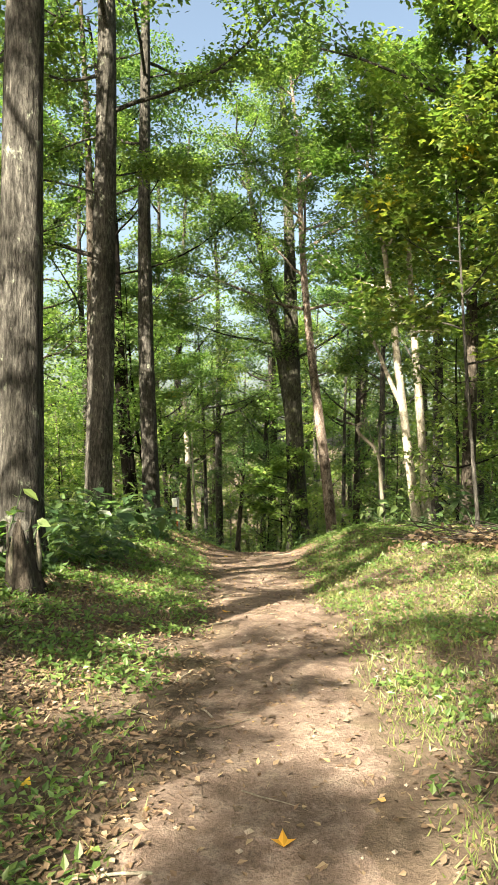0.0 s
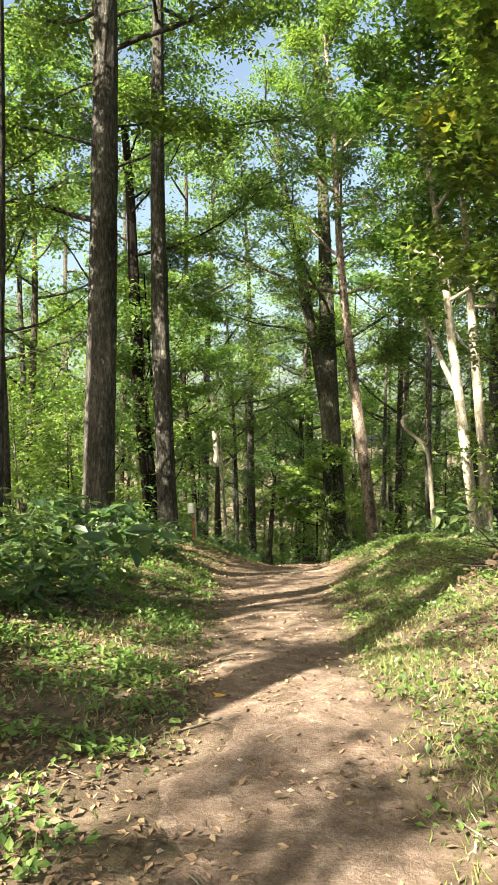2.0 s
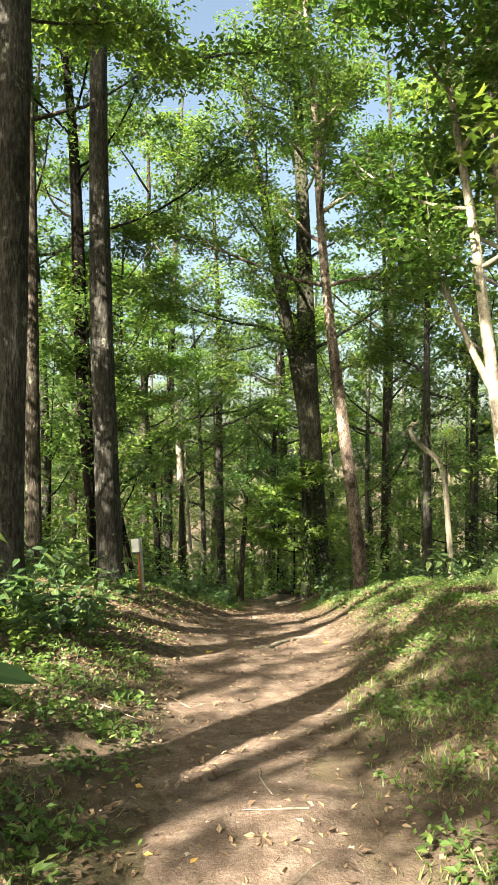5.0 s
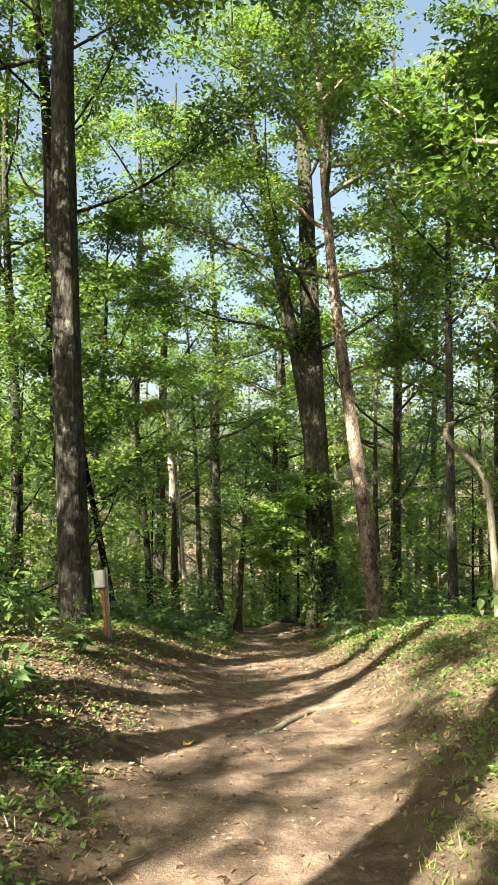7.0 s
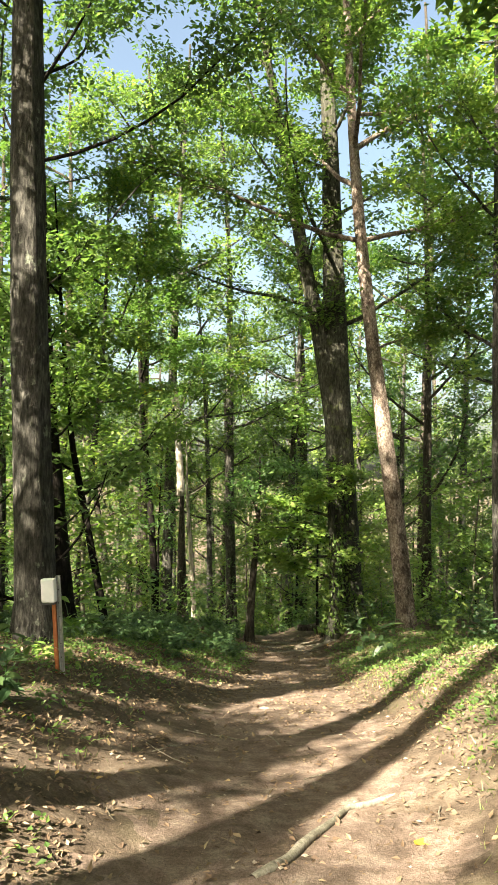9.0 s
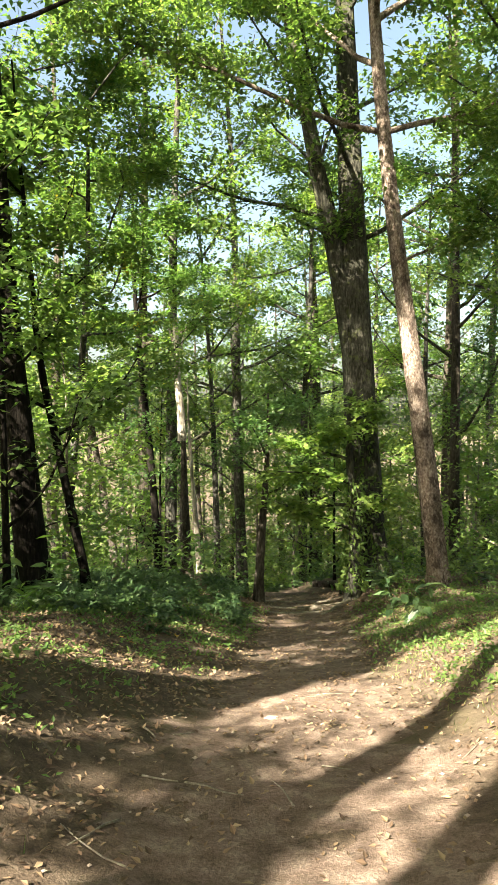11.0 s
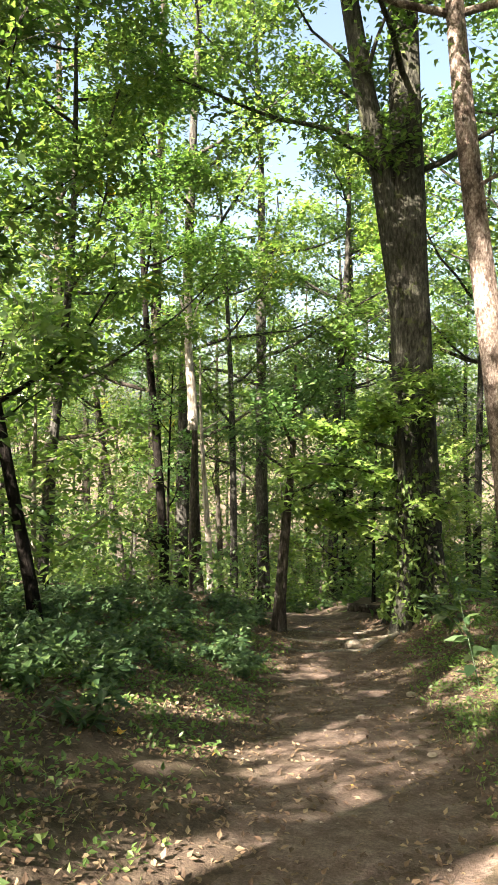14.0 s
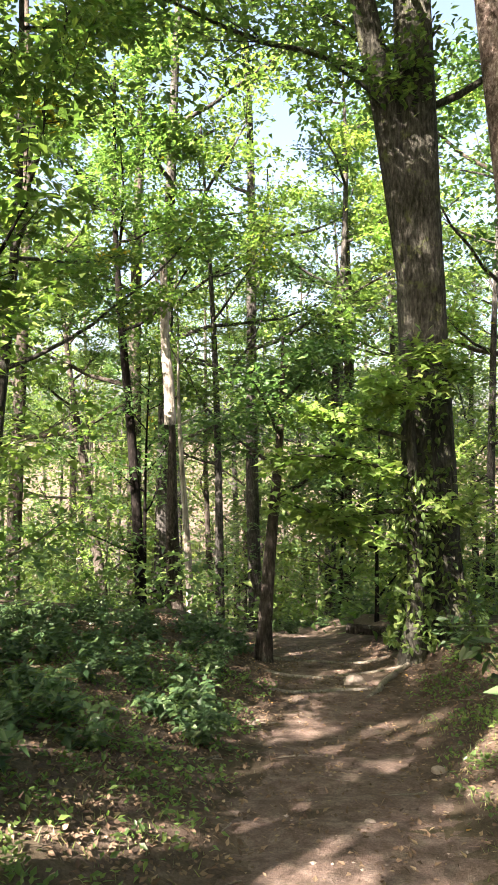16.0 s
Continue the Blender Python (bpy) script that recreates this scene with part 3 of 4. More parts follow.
def free_places(count, x0, x1, y0, y1, gap, keep, seed):
    """Random places at least gap apart and keep metres from the path's line."""
    r, out = np.random.RandomState(seed), []
    for _ in range(count * 60):
        x, y = r.uniform(x0, x1), r.uniform(y0, y1)
        if abs(x - float(trail_x(y))) < keep(y) or any((x - a) ** 2 + (y - b) ** 2 < gap * gap for a, b in out):
            continue
        out.append((x, y))
        if len(out) == count:
            break
    return out


def in_glade(x, y):
    """The gap in the wood through which the sun reaches the foot of the slope."""
    dx, dy = x - 1.8, y - 30.0
    along = -0.56 * dx - 0.83 * dy
    return along > 4 and abs(0.83 * dx - 0.56 * dy) < 6.0


mid_wood = free_places(11, -13, 14, 27, 43, 4.0, lambda y: 4.2, 50)
far_wood = free_places(46, -26, 26, 46, 78, 4.2, lambda y: 0.5, 51) + [(1.4, 51.0), (-4.4, 54.0), (3.6, 47.5)]
side_wood = free_places(11, -17, 17, 6, 28, 4.5, lambda y: 7.0, 52)
wood = [p for p in mid_wood + far_wood + side_wood if not in_glade(*p) and not (-7.4 < p[0] < -5 and 27 < p[1] < 43.5) and (p[0] + 5.6) ** 2 + (p[1] - 33.0) ** 2 > 9]
scatter(KINDS, wood, 54)
# this dense tree is added out of view on the left to shade the path
copy_thing(KINDS[3], Matrix.Translation((-9.4, 12.2, gz(-9.4, 12.2) - 0.05)) @ Matrix.Scale(0.8, 4))
copy_thing(KINDS[3], Matrix.Translation((-4.4, 42.5, gz(-4.4, 42.5) - 0.05)) @ Matrix.Rotation(1.0, 4, "Z") @ Matrix.Scale(1.12, 4))
for tx, ty, ts, ti in ((-1.8, 47.2, 1.2, 3), (-5.8, 45.0, 1.15, 0), (6.6, 44.0, 1.2, 0)):
    copy_thing(KINDS[ti], Matrix.Translation((tx, ty, gz(tx, ty) - 0.05)) @ Matrix.Rotation(ty, 4, "Z") @ Matrix.Scale(ts, 4))
for tx, ty in ((-8.0, 22.2), (-8.9, 27.6), (-12.4, 33.0)):
    copy_thing(KINDS[1], Matrix.Translation((tx, ty, gz(tx, ty) - 0.05)) @ Matrix.Rotation(tx, 4, "Z") @ Matrix.Scale(0.95, 4))
copy_thing(KINDS[4], Matrix.Translation((-2.4, 41.5, gz(-2.4, 41.5) - 0.05)) @ Matrix.Rotation(2.0, 4, "Z"))
# added trees, mostly unseen behind and to the left, that dapple the path
AIRY = [tree("tree", "forest tree with an airy crown, added mostly to dapple the path", (0, 0, 0), (0.5, 0.2, 19), 0.19, BARK_GREY, LEAF_MAPLE, 36, limbs=11, first=0.32, reach=4.4, twigs=7, twig_sprays=2, spray_leaves=20, spray_r=0.30, leaf=0.21, sides=12)]
scatter(AIRY, [(-6.0, -13.5), (-10.5, -11.5), (-2.0, -9.0), (-8.8, -12.8), (-7.4, 10.4), (-6.5, 1.6), (-7.8, 15.2), (-5.7, 12.3), (-6.4, 29.0), (0.9, 47.0)], 58, 0.85, 1.15)
# added at and beyond the left edge of view, for finer dapples and shade
FINE = [tree("tree", "forest tree with fine open leafage, added to dapple the path", (0, 0, 0), (0.3, 0.3, 16), 0.16, BARK_GREY, LEAF_MAPLE, 38, limbs=15, first=0.36, reach=4.6, twigs=10, twig_sprays=3, spray_leaves=10, spray_r=0.20, leaf=0.175, sides=12, shape="tri")]
scatter(FINE, [(-9.2, 0.6), (-6.0, -0.6), (-7.4, 15.4)], 61, 0.9, 1.1)
copy_thing(FINE[0], Matrix.Translation((-5.7, 17.8, gz(-5.7, 17.8) - 0.05)) @ Matrix.Rotation(1.9, 4, "Z") @ Matrix.Scale(0.64, 4))
# broad crowns meeting over the path, added to block skylight; trunks well off it
OVER = [tree("tree", "broad forest tree added to block skylight over the path", (0, 0, 0), (-0.8, 0.3, 18), 0.24, BARK_GREY, LEAF_MAPLE, 37, limbs=14, first=0.38, reach=5.6, sides=16, twigs=9, twig_sprays=5, spray_leaves=24, spray_r=0.5, leaf=0.17, shape="tri")]
scatter(OVER, [(7.2, 2.5), (8.0, 9.0), (7.4, 15.5), (8.6, 21.5), (5.5, -10.5), (1.0, -14.5), (12.5, 5.5), (12.0, 14.0), (6.4, 25.2), (5.0, 5.0), (5.6, 11.2), (4.4, -4.5)], 60, 0.85, 1.1)
low_far = [p for p in free_places(85, -17, 17, 34, 64, 1.6, lambda y: 1.6, 55) if not (-5.2 < p[0] < -1.2 and p[1] < 40)]
low_side = free_places(30, -12, 12, 14, 34, 1.8, lambda y: 4.4, 56) + free_places(8, -11, -5.5, 22, 33, 1.5, lambda y: 5.0, 59)
scatter(LOW, low_far + low_side, 57, 0.7, 1.3)


def distant_woods():
    """The far edge of the wood, past counting, and an unseen skylight-blocking ring: leaf masses and stems."""
    r = np.random.RandomState(88)
    n = 1500
    x, y = r.uniform(-48, 48, n), r.uniform(76, 104, n)
    z = ground_z(x, y) + 21 * r.uniform(0, 1, n) ** 1.1
    c = np.stack([x, y, z], -1)
    pts = spray(c, 26, 1.7, 0.45, r)
    # leaf ring added out of view, beside and behind, to block low skylight
    m = 1300
    a, q = r.uniform(0.9, 5.4, m) + math.pi / 2, r.uniform(30, 46, m)
    x, y = q * np.cos(a), 14 + q * np.sin(a)
    ring = np.stack([x, y, ground_z(x, y) + 19 * r.uniform(0, 1, m) ** 1.1], -1)
    pts = np.concatenate([pts, spray(ring, 22, 1.9, 0.5, r)])
    v, f = leaves(pts, 0.5, r, shape="tri")
    tagged(new("distant_woods", link_mesh("distant_woods", v, f, LEAF_MAPLE, False)), "far green woods closing the view, with an unseen ring against skylight", "woods", kind="stuff")
    stems = []
    for _ in range(60):
        x, y = r.uniform(-45, 45), r.uniform(74, 100)
        p = curve_path((x, y, gz(x, y) - 0.2), (r.normal(0, 0.05), 0, 1), 17, 0.02, 0.03, 6, r)
        stems.append(tube(p, np.linspace(0.17, 0.05, 6), 6))
    v, f = merge(stems)
    tagged(new("distant_stems", link_mesh("distant_stems", v, f, BARK_BROWN)), "bare dark stems in the far woods", "woods", kind="stuff")


distant_woods()

# ---- undergrowth ----
def plant(label, height, stems, leaf, leaf_mat, seed, per=13, spread=0.35, group="undergrowth plants"):
    """A leafy woodland plant: stems and the leaves along them."""
    r = np.random.RandomState(seed)
    root = tagged(new("plant"), label, "plant", group)
    pts = []
    for i in range(stems):
        a = r.uniform(0, 6.28)
        p = curve_path((0.06 * np.cos(a), 0.06 * np.sin(a), -0.03), (spread * np.cos(a), spread * np.sin(a), 1), height * r.uniform(0.6, 1.1), -0.05, 0.12, 6, r)
        v, f = tube(p[::5] if height < 0.5 else p[[0, 2, 4, 5]], np.linspace(0.006, 0.002, 2 if height < 0.5 else 4), 3)
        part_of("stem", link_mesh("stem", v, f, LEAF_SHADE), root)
        k = r.uniform(0.8, 5, per)
        lo = np.minimum(k.astype(int), 4)
        pts.append(p[lo] + (p[lo + 1] - p[lo]) * (k - lo)[:, None])
    at = np.concatenate(pts)
    v, f = leaves(at + r.normal(0, 0.03, at.shape), leaf * 1.1, r, 0.35, 0.15, "oval" if per > 15 else "six")
    part_of("foliage", link_mesh("foliage", v, f, leaf_mat, False), root)
    return root


def fern(label, size, seed):
    r = np.random.RandomState(seed)
    root = tagged(new("fern"), label, "fern", "ferns")
    for i in range(8):
        a = i * 0.785 + r.uniform(-0.2, 0.2)
        p = curve_path((0, 0, 0), (np.cos(a), np.sin(a), 1.1), size, -0.22, 0.03, 12, r)
        d = np.array([-np.sin(a), np.cos(a), 0])
        vs, fs = [], []
        for j in range(1, 11):
            w = size * 0.26 * math.sin(math.pi * (j + 1.2) / 13)
            for side in (1, -1):
                q = p[j]
                fwd = (p[j + 1] - p[j]) * 0.5
                n = len(vs)
                vs += [q - fwd * 0.5, q + d * side * w * 0.5 - fwd * 0.4, q + d * side * w + fwd * 0.6, q + d * side * w * 0.5 + fwd * 0.8]
                fs.append((n, n + 1, n + 2, n + 3))
        part_of("frond", link_mesh("frond", vs, fs, LEAF_LIGHT, False), root)
    return root


PLANTS = [
    plant("leafy green woodland plant with broad leaves", 0.7, 4, 0.12, LEAF_MAPLE, 61),
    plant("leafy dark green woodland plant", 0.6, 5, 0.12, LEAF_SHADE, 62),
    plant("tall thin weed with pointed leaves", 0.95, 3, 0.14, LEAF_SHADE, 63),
    plant("low bushy light green plant", 0.42, 6, 0.10, LEAF_LIGHT, 64, 12, 0.6),
]
left_bank = free_places(80, -7, -1.0, 7.0, 22, 0.36, lambda y: 1.75 + 0.5 * math.sin(y * 1.3) if y < 13 else 2.0 + 0.3 * math.sin(y), 71)
right_bank = free_places(70, 1.5, 7.5, 9, 24, 0.4, lambda y: 3.2 + 0.4 * math.sin(y * 1.7) if y < 21 else 2.2, 72)
foot_of_big = free_places(30, 1.4, 6.0, 25.5, 34, 0.4, lambda y: 1.3, 73)
start_left = free_places(16, -4.5, -1.7, 5.6, 8.2, 0.35, lambda y: 1.9, 74)
weedy = free_places(40, -3.4, -1.6, 8.7, 14.5, 0.26, lambda y: 1.75, 70)
scatter(PLANTS, left_bank + weedy + right_bank + foot_of_big + start_left, 75, 0.7, 1.25, 0.02)
dark_left = free_places(230, -6.8, 0, 22.3, 33, 0.26, lambda y: (1.7 if y < 25 else 1.2) + 0.25 * math.sin(y * 1.1), 76)
dark_end = free_places(40, -4, 3, 36.5, 44, 0.5, lambda y: 0.4, 77)


def undergrowth(places, seed):
    """Dense low woodland plants, past counting: stems and leaves in one mass."""
    r = np.random.RandomState(seed)
    stems, pts = [], []
    for x, y in places:
        z, h = gz(x, y) - 0.02, r.uniform(0.2, 0.44)
        for _ in range(7):
            a = r.uniform(0, 6.28)
            p = curve_path((x, y, z), (0.65 * np.cos(a), 0.65 * np.sin(a), 1), h * r.uniform(0.7, 1.2), -0.06, 0.12, 4, r)
            stems.append(tube(p, np.linspace(0.005, 0.002, 4), 3))
            k = r.uniform(0.5, 3, 20)
            lo = np.minimum(k.astype(int), 2)
            pts.append(p[lo] + (p[lo + 1] - p[lo]) * (k - lo)[:, None])
    at = np.concatenate(pts)
    v1, f1 = leaves(at + r.normal(0, 0.03, at.shape), 0.10, r, 0.35, 0.15, "oval")
    v, f = merge([(v1, f1)] + stems)
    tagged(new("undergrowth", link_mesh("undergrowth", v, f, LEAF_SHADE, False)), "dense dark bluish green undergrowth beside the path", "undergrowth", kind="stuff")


undergrowth(dark_left + dark_end, 78)
r = np.random.RandomState(79)
n = 11000
x, y = r.uniform(-34, 34, n), 33 + 55 * r.uniform(0, 1, n)
ok = np.abs(x - trail_x(y)) > 1.0
c = np.stack([x[ok], y[ok], ground_z(x[ok], y[ok]) + 1.5 * r.uniform(0.05, 1, ok.sum()) ** 1.5], -1)
v, f = leaves(spray(c, 9, 0.6, 0.15, r), 0.24, r, shape="tri")
n = 3400
x, y = r.uniform(-20, 20, n), r.uniform(-14, 34, n)
ok = np.abs(x) > 4.4 + 0.8 * np.sin(y * 1.3) + 1.5 * (y < 1)
c = np.stack([x[ok], y[ok], ground_z(x[ok], y[ok]) + r.uniform(0.04, 0.35, ok.sum())], -1)
v2, f2 = leaves(spray(c, 6, 0.45, 0.08, r), 0.2, r, shape="tri")
v, f = merge([(v, f), (v2, f2)])
tagged(new("far_undergrowth", link_mesh("far_undergrowth", v, f, LEAF_MAPLE, False)), "low green undergrowth covering the forest floor", "undergrowth", kind="stuff")
FERN = fern("small bright green fern on the bank", 0.45, 81)
FERN.matrix_basis = pose(-1.95, 9.3, gz(-1.95, 9.3))
for fx, fy, fs in ((-2.6, 11.4, 0.9), (-2.2, 13.2, 1.0), (3.4, 12.6, 1.1), (4.1, 14.6, 1.0), (2.9, 19.5, 0.9)):
    copy_thing(FERN, Matrix.Translation((fx, fy, gz(fx, fy))) @ Matrix.Rotation(fx * 3, 4, "Z") @ Matrix.Scale(fs, 4))


# ---- ground cover ----
def cover_places(count, x0, x1, y0, y1, seed, chance):
    r = np.random.RandomState(seed)
    x, y = r.uniform(x0, x1, count), y0 + (y1 - y0) * r.uniform(0, 1, count) ** 1.35
    fade = np.clip((np.abs(x) - 2.6) / max(0.1, x1 - 2.6), 0, 1)
    x = x + np.sign(x) * fade ** 2 * r.uniform(0, 5.0, count)
    ok = r.uniform(0, 1, count) < chance(x, y)
    x, y = x[ok], y[ok]
    return np.stack([x, y, ground_z(x, y)], -1), r


def off_trail(x, y):
    return np.abs(x - trail_x(y)) / np.interp(y, WY, WX)


def grass_chance(x, y):
    o = off_trail(x, y)
    side = np.where(x > trail_x(y), 1.0, np.interp(y, [0, 4, 7, 10, 14, 18], [0.16, 0.2, 0.5, 0.6, 0.4, 0.3]))
    bare = np.interp(y, [11, 14, 20, 23], [1.0, 0.45, 0.3, 0.5])
    return np.clip((o - 0.9) * 1.6, 0, 1) * side * bare * np.clip(np.where(x > trail_x(y), 0.75, 0.4) + 0.7 * waves(x, y, 1.6, 41), 0.03, 1)


at, r = cover_places(460000, -4.2, 4.8, 1.2, 28, 91, grass_chance)
n = len(at)
a, h = r.uniform(0, 6.28, n), r.uniform(0.015, 0.06, n)
lean = r.normal(0, 0.6, (n, 2)) * h[:, None]
side = np.stack([np.cos(a), np.sin(a), 0 * a], -1) * r.uniform(0.003, 0.006, n)[:, None]
tip = at + np.stack([lean[:, 0], lean[:, 1], h], -1)
v = np.stack([at - side, at + side, tip], 1).reshape(-1, 3)
tagged(new("grass", link_mesh("grass", v, np.arange(3 * n).reshape(-1, 3), GRASS_LEAF, False)), "short sparse green grass along the path", "grass", kind="stuff")


def weed_chance(x, y):
    o = off_trail(x, y)
    return np.clip((o - 1.0) * 1.5, 0, 1) * np.clip(0.45 + 0.8 * waves(x, y, 1.1, 43), 0.05, 1) * np.where(x > trail_x(y), np.where(y > 9, 0.8, 0.4), np.interp(y, [0, 4, 7, 13, 16, 21, 24], [0.3, 0.4, 1.3, 1.3, 0.35, 0.4, 1.0]))


at, r = cover_places(62000, -4.2, 4.6, 1.5, 30, 92, weed_chance)
pts = np.repeat(at, 5, 0) + r.normal(0, 0.045, (len(at) * 5, 3)) * [1, 1, 0] + [0, 0, 0.02] + r.uniform(0, 0.05, (len(at) * 5, 1)) * [0, 0, 1]
v, f = leaves(pts, 0.052, r, 0.45, -0.2, "oval")
tagged(new("ground_plants", link_mesh("ground_plants", v, f, LEAF_MAPLE, False)), "low broad-leaved green plants covering the ground", "ground plants", kind="stuff")


def litter_chance(x, y):
    o = off_trail(x, y)
    side = np.where(x > trail_x(y), np.where(y > 14, 1.2, 0.5), np.where((y > 8) & (y < 13), 0.8, 1.7))
    return np.where(o < 0.8, np.where(y > 19, 0.45, 0.24), np.clip(0.25 + 0.5 * (o - 0.8), 0, 1) * side) * np.clip(0.7 + 0.5 * waves(x, y, 1.3, 44), 0.15, 1)


at, r = cover_places(240000, -4.2, 4.4, 1.5, 34, 93, litter_chance)
v, f = leaves(at + [0, 0, 0.010], 0.046, r, 0.4, 0.0, "oval")
tagged(new("leaf_litter", link_mesh("leaf_litter", v, f, LITTER, False)), "scattered dry brown and tan fallen leaves", "fallen leaves", kind="stuff")

at, r = cover_places(260, -4, 4, 1.5, 30, 94, lambda x, y: 0 * x + 1)
pieces = []
for p in at:
    q = curve_path(p + [0, 0, 0.012], (*r.normal(0, 1, 2), 0.02), r.uniform(0.08, 0.4), 0, 0.12, 4, r)
    q[:, 2] = ground_z(q[:, 0], q[:, 1]) + 0.012
    pieces.append(tube(q, np.linspace(1, 0.5, 4) * r.uniform(0.003, 0.008), 5))
v, f = merge(pieces)
tagged(new("fallen_twigs", link_mesh("fallen_twigs", v, f, BARK_SMOOTH)), "thin dry grey twigs lying on the ground", "twigs", kind="stuff")


def pebble_mesh(seed, size):
    bm = bmesh.new()
    bmesh.ops.create_icosphere(bm, subdivisions=2, radius=size)
    r = random.Random(seed)
    off = Vector((r.uniform(0, 9), r.uniform(0, 9), 0))
    for vert in bm.verts:
        k = 1 + 0.45 * noise.noise(vert.co / size * 0.9 + off)
        vert.co = Vector((vert.co.x * k * 1.2, vert.co.y * k, vert.co.z * k * 0.55))
    me = bpy.data.meshes.new("stone")
    bm.to_mesh(me)
    bm.free()
    me.materials.append(STONE)
    return me


at, r = cover_places(900, -1.2, 1.6, 1.5, 32, 95, lambda x, y: np.where(off_trail(x, y) < 1.1, 0.8, 0.1))
pieces = []
for p in at:
    s = r.uniform(0.006, 0.02)
    q = np.array([(0, 0, -0.5), (1, 0.1, 0), (0.2, 1, 0), (-1, 0.2, 0), (-0.1, -1, 0), (0.1, 0, 0.6)]) * s * r.uniform(0.7, 1.2, (6, 3)) + p + [0, 0, 0.008]
    pieces.append((q, np.array([(0, 2, 1), (0, 3, 2), (0, 4, 3), (0, 1, 4), (5, 1, 2), (5, 2, 3), (5, 3, 4), (5, 4, 1)])))
v, f = merge(pieces)
tagged(new("gravel", link_mesh("gravel", v, f, STONE, False)), "small loose stones trodden into the path", "gravel", kind="stuff")
for i, (px, py, ps) in enumerate(((0.05, 19.6, 0.04), (0.8, 30.2, 0.15), (1.25, 26.3, 0.06), (-0.35, 27.6, 0.05), (0.6, 25.0, 0.035), (1.05, 23.6, 0.04))):
    ob = tagged(new("stone", pebble_mesh(i, ps)), "pale grey-brown stone half sunk in the path", "stone", "stones on the path")
    ob.matrix_basis = pose(px, py, gz(px, py) + ps * 0.2, 0, 0, i * 50)


# ---- roots, stump, brush and the marker post ----
def root_across(points, radius, label, wood=None):
    t = np.linspace(0, 1, len(points))
    k = np.linspace(0, 1, 16)
    x, y = np.interp(k, t, [p[0] for p in points]), np.interp(k, t, [p[1] for p in points])
    x, y = x + 0.02 * np.sin(k * 17), y + 0.02 * np.cos(k * 13)
    z = ground_z(x, y) + radius * (0.5 - 1.8 * np.abs(k - 0.5) ** 3 * 4)
    v, f = tube(np.stack([x, y, z], -1), radius * (1 - 0.45 * k), 10, 1.0, int(x[0] * 97) % 50)
    tagged(new("root", link_mesh("root", v, f, wood or BARK_BROWN)), label, "root", "tree roots")


root_across([(0.05, 15.2), (0.38, 15.8), (0.62, 16.3), (0.95, 16.45)], 0.032, "bare grey root crossing the path", BARK_HOOK)
root_across([(-0.3, 29.3), (0.4, 29.6), (1.3, 29.9)], 0.032, "worn reddish root across the path", BARK_SMOOTH)
root_across([(-0.4, 30.6), (0.3, 30.5), (1.6, 31.2)], 0.036, "worn reddish root across the path", BARK_SMOOTH)
root_across([(-0.5, 32.0), (0.3, 31.8), (1.9, 32.0)], 0.036, "worn reddish root across the path", BARK_SMOOTH)
root_across([(1.9, 31.6), (1.3, 30.4), (0.9, 29.2)], 0.055, "thick sunlit root running down to the path", BARK_SMOOTH)


def stump(x, y, radius, height):
    r = np.random.RandomState(7)
    root = tagged(new("stump"), "broken grey-brown rotten tree stump among plants", "stump")
    root.location = (x, y, gz(x, y) - 0.05)
    p = np.stack([np.linspace(0, -0.06, 12), np.linspace(0, 0.02, 12), np.linspace(0, height, 12)], -1)
    v, f = tube(p, radius * np.linspace(1.25, 0.8, 12), 28, 1.4, 3, 0.3)
    v = v.reshape(12, 28, 3)
    jag = 0.16 * np.sin(np.arange(28) * 0.9) + 0.08 * r.uniform(-1, 1, 28)
    v[-1, :, 2] += jag
    v[-2, :, 2] += jag * 0.6
    part_of("wood", link_mesh("wood", v.reshape(-1, 3), f, BARK_BROWN), root)
    inner = [(0.55 * radius * np.cos(a) - 0.05, 0.55 * radius * np.sin(a), height - 0.22 + 0.1 * np.sin(3 * a)) for a in np.arange(0, 6.2, 0.5)]
    part_of("rotten_core", link_mesh("rotten_core", np.array(inner + [(-0.05, 0, height - 0.3)]), np.array([(i, (i + 1) % len(inner), len(inner)) for i in range(len(inner))]), BARK_DARK_SHADED), root)
    for a, h in ((0.5, 0.5), (2.2, 0.62), (3.9, 0.45)):
        q = np.array([(radius * 0.9 * np.cos(a), radius * 0.9 * np.sin(a), 0.2), (radius * np.cos(a), radius * np.sin(a), h), (radius * 0.9 * np.cos(a), radius * 0.9 * np.sin(a), h + 0.25)])
        v, f = tube(q * [1, 1, 0.8], [0.035, 0.03, 0.006], 7, 1.0, 5)
        part_of("splinter", link_mesh("splinter", v, f, BARK_SMOOTH), root)


stump(-2.05, 6.7, 0.13, 0.55)


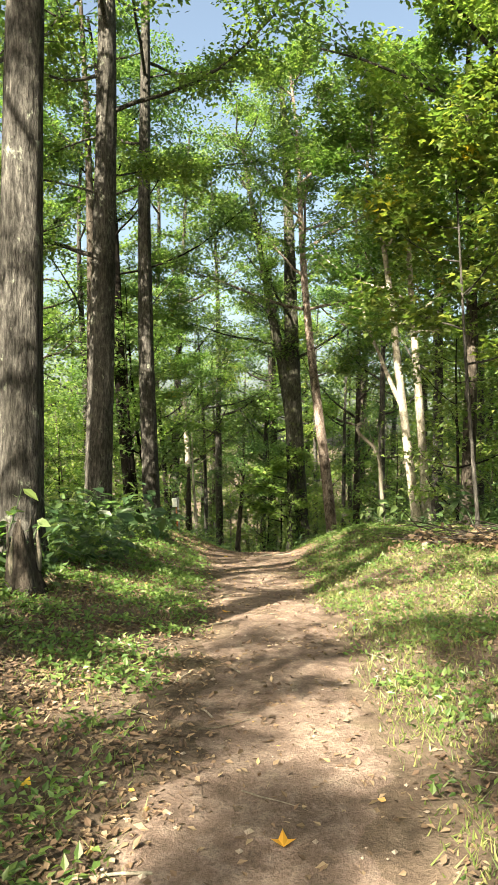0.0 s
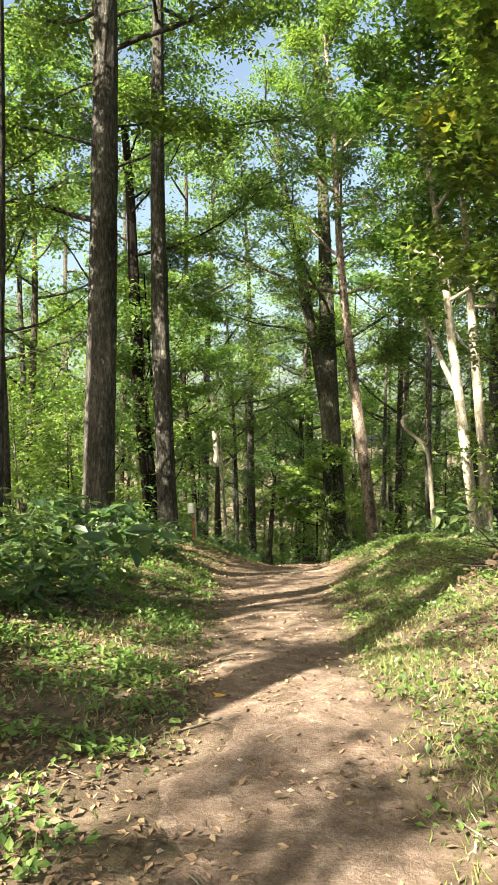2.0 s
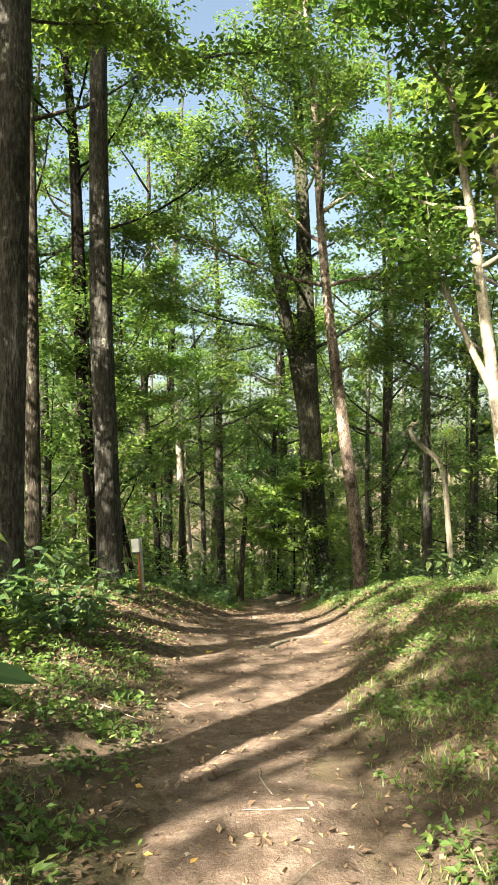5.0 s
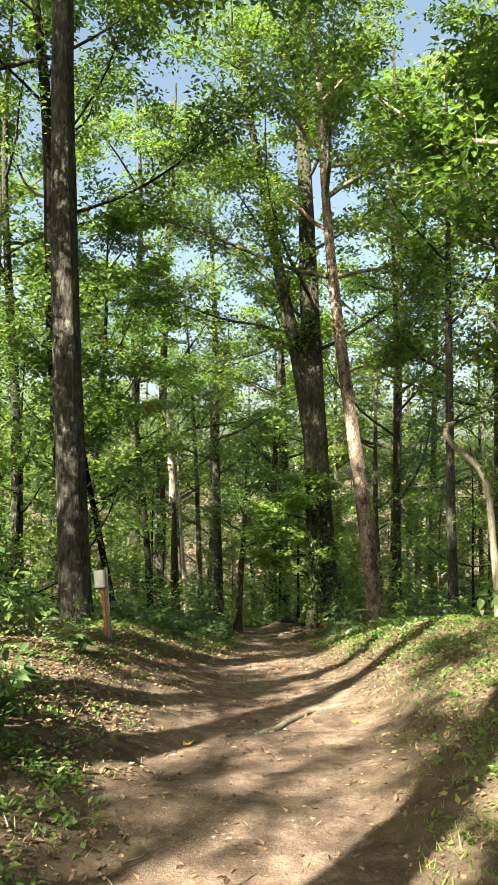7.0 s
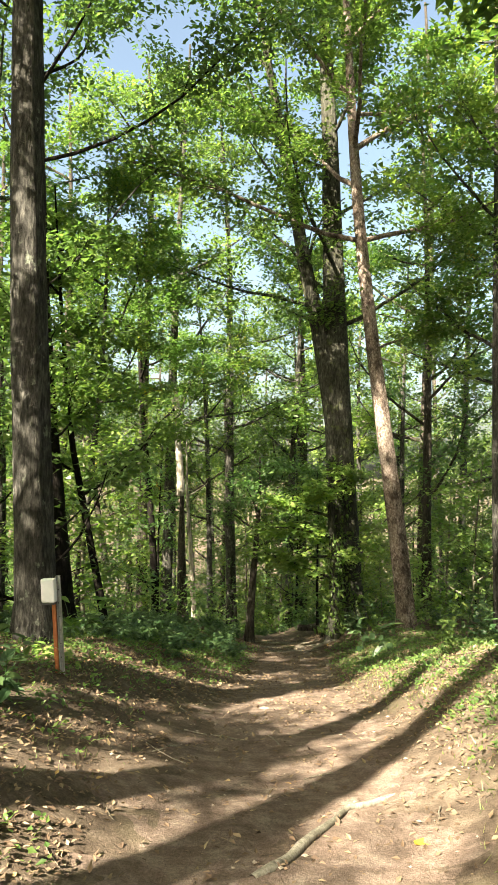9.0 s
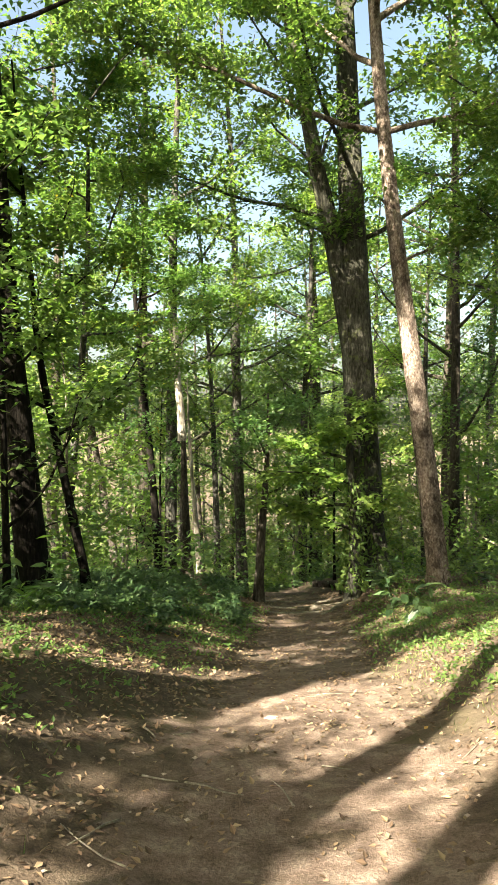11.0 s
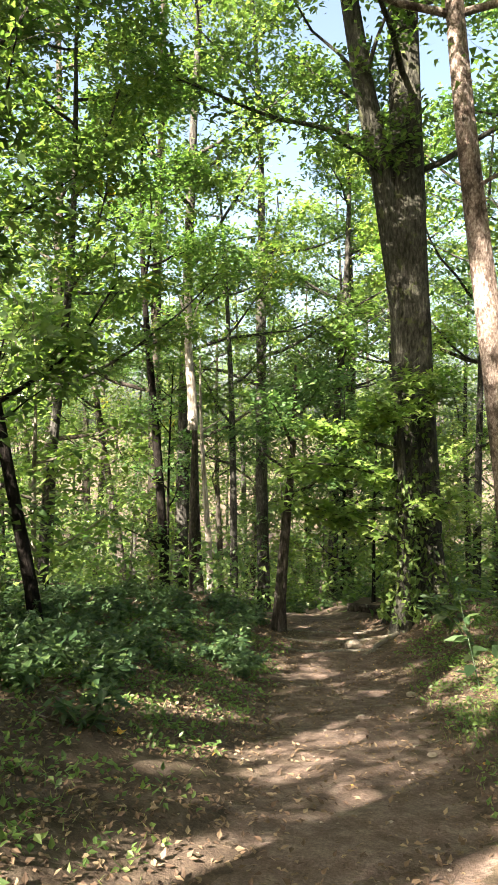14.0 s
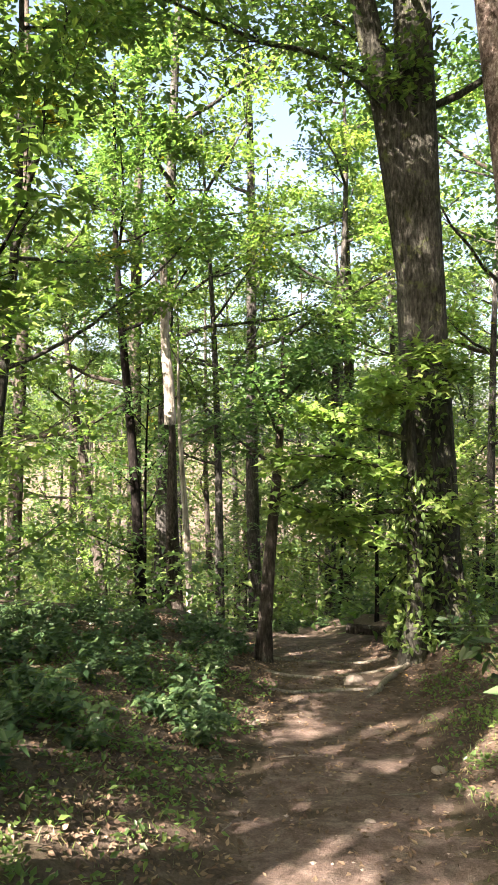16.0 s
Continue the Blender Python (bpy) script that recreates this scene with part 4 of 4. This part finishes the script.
def brush_pile(x, y):
    r = np.random.RandomState(17)
    root = tagged(new("brush_pile"), "heap of dry brown branches and dead leaves", "brush pile")
    z0 = gz(x, y)
    root.location = (x, y, z0)
    for i in range(26):
        a = r.uniform(-0.5, 0.5) + (3.14 if i % 2 else 0)
        p = curve_path((r.normal(0, 0.25), r.normal(0, 0.2), r.uniform(0.02, 0.22)), (np.cos(a), np.sin(a), r.uniform(-0.1, 0.25)), r.uniform(0.4, 0.9), -0.03, 0.12, 6, r)
        p[:, 2] = np.maximum(p[:, 2], ground_z(p[:, 0] + x, p[:, 1] + y) - z0 + 0.01)
        v, f = tube(p, np.linspace(1, 0.3, 6) * r.uniform(0.006, 0.018), 6)
        part_of("branch", link_mesh("branch", v, f, BARK_BROWN), root)
    at = r.normal(0, 1, (420, 3)) * [0.35, 0.25, 0.09]
    at[:, 2] = np.abs(at[:, 2]) + ground_z(at[:, 0] + x, at[:, 1] + y) - z0 + 0.03
    v, f = leaves(at, 0.11, r, 0.6, 0.2, "six")
    tagged(part_of("dead_leaves", link_mesh("dead_leaves", v, f, LITTER, False), root, "dry brown dead leaves"), kind="stuff")


brush_pile(2.75, 10.0)
brush_pile(3.3, 9.3)


def log(x, y, length, radius, turn, label):
    p = np.stack([np.linspace(-length / 2, length / 2, 9), 0.02 * np.sin(np.arange(9)), np.zeros(9)], -1)
    v, f = tube(p, np.full(9, radius) * (1 + 0.06 * np.sin(np.arange(9) * 2)), 16, 1.0, 9)
    n = len(v)
    v = np.vstack([v, p[:1], p[-1:]])
    caps = [(i, (i + 1) % 16, n, n) for i in range(16)] + [(n - 16 + (i + 1) % 16, n - 16 + i, n + 1, n + 1) for i in range(16)]
    me = link_mesh("log", v, f, BARK_BROWN)
    ob = tagged(new("log", me), label, "log", "fallen logs")
    ob.matrix_basis = pose(x, y, gz(x, y) + radius * 0.7, 0, 0, turn)
    ends = new("cut_end", link_mesh("cut_end", np.vstack([v[:16] , p[:1], v[n - 16:n], p[-1:]]), np.array([(i, (i + 1) % 16, 16) for i in range(16)] + [(17 + (i + 1) % 16, 17 + i, 33) for i in range(16)]), STONE))
    ends.parent = ob


log(2.55, 9.7, 0.55, 0.06, 25, "short sun-bleached log beside dry brush")
log(1.6, 33.8, 1.5, 0.09, 160, "fallen grey log at the path's edge")


def box_bm(sx, sy, sz, bevel):
    bm = bmesh.new()
    bmesh.ops.create_cube(bm, size=1.0, matrix=Matrix.Diagonal((sx, sy, sz, 1)))
    bmesh.ops.bevel(bm, geom=list(bm.edges), offset=bevel, segments=2, affect="EDGES", profile=0.5)
    return bm


def marker_post(x, y):
    post = tagged(new("marker_post"), "steel trail post with white box and reddish wooden stake", "marker post")
    post.matrix_basis = pose(x, y, gz(x, y) - 0.06, 2, -3, -8)
    bm = bmesh.new()
    outline = [(-0.022, -0.012), (-0.016, -0.012), (-0.012, 0.008), (0.012, 0.008), (0.016, -0.012), (0.022, -0.012), (0.016, 0.014), (-0.016, 0.014)]
    low = [bm.verts.new((a + 0.035, b, -0.15)) for a, b in outline]
    high = [bm.verts.new((a + 0.035, b, 0.92)) for a, b in outline]
    for i in range(8):
        bm.faces.new((low[i], low[(i + 1) % 8], high[(i + 1) % 8], high[i]))
    bm.faces.new(high)
    part("channel", bm, STEEL, post, "grey galvanised steel channel")
    bm = box_bm(0.034, 0.022, 0.80, 0.003)
    bmesh.ops.translate(bm, verts=bm.verts, vec=(-0.012, -0.012, 0.30))
    part("stake", bm, STAKE, post, "reddish stained wooden stake")
    bm = box_bm(0.125, 0.07, 0.21, 0.012)
    bmesh.ops.translate(bm, verts=bm.verts, vec=(-0.035, -0.05, 0.80))
    box = part("box", bm, WHITE_BOX, post, "white plastic box")
    bm = box_bm(0.118, 0.066, 0.02, 0.004)
    bmesh.ops.translate(bm, verts=bm.verts, vec=(-0.035, -0.05, 0.687))
    part("rim", bm, DARK_PLASTIC, box, "dark rim below the box")
    p = np.array([(0.035 * np.cos(a) + 0.012, 0.03 * np.sin(a) - 0.005, 0.28 + 0.01 * np.sin(2 * a)) for a in np.linspace(0, 6.6, 18)])
    v, f = tube(p, np.full(18, 0.002), 5)
    part_of("wire", link_mesh("wire", v, f, STEEL), post)
    for k in range(6):
        bm = bmesh.new()
        bmesh.ops.create_cone(bm, cap_ends=True, segments=8, radius1=0.005, radius2=0.005, depth=0.004, matrix=Matrix.Translation((0.035, -0.012, 0.2 + 0.12 * k)) @ Matrix.Rotation(1.5708, 4, "X"))
        part("bolt", bm, DARK_PLASTIC, post)


marker_post(-1.75, 18.2)

# ivy climbing the thick tree
r = np.random.RandomState(99)
n = 1500
a, h = r.uniform(2.4, 6.9, n), 4.2 * r.uniform(0, 1, n) ** 1.8
rad = 0.44 + 0.32 * np.clip(1 - h / 1.4, 0, 1) ** 2 + r.uniform(0, 0.10, n)
at = np.stack([rad * np.cos(a) - 0.109 * h, rad * np.sin(a), h], -1)
h2, a2 = 2.6 * r.uniform(0, 1, 420) ** 1.3, r.uniform(2.6, 6.6, 420)
stem = 0.16 + 0.12 * np.clip(1 - h2, 0, 1) ** 2 + r.uniform(0, 0.08, 420)
at = np.concatenate([at, np.stack([stem * np.cos(a2) - 0.53 + 0.03 * h2, stem * np.sin(a2) - 1.08 + 0.05 * h2, h2 + 0.2], -1)])
v, f = leaves(at, 0.13, r, 0.6, 0.6, "six")
tagged(part_of("ivy", link_mesh("ivy", v, f, LEAF_MAPLE, False), big, "green ivy climbing the bark"), kind="stuff")

leaf_v = np.array([(0, 0, 0), (0.05, 0.035, 0.012), (0.018, 0.05, 0.002), (0, 0.105, 0.014), (-0.018, 0.05, 0.002), (-0.05, 0.035, 0.012)])
YELLOW = leafy("yellow_leaf", [(0.0, (0.55, 0.30, 0.03)), (1.0, (0.60, 0.36, 0.05))], glow=0.2)
for i, (lx, ly) in enumerate(((0.13, 2.75), (-0.95, 3.2), (-0.2, 7.1), (0.9, 15.7), (-0.5, 14.9), (-1.1, 22.6))):
    ob = tagged(new("fallen_leaf", link_mesh("fallen_leaf", leaf_v, np.array([(0, 1, 2, 3), (0, 3, 4, 5)]), YELLOW, False)), "single yellow fallen maple leaf on the ground", "fallen leaf", "yellow leaves")
    ob.matrix_basis = pose(lx, ly, gz(lx, ly) + 0.02, 0, 0, i * 77)
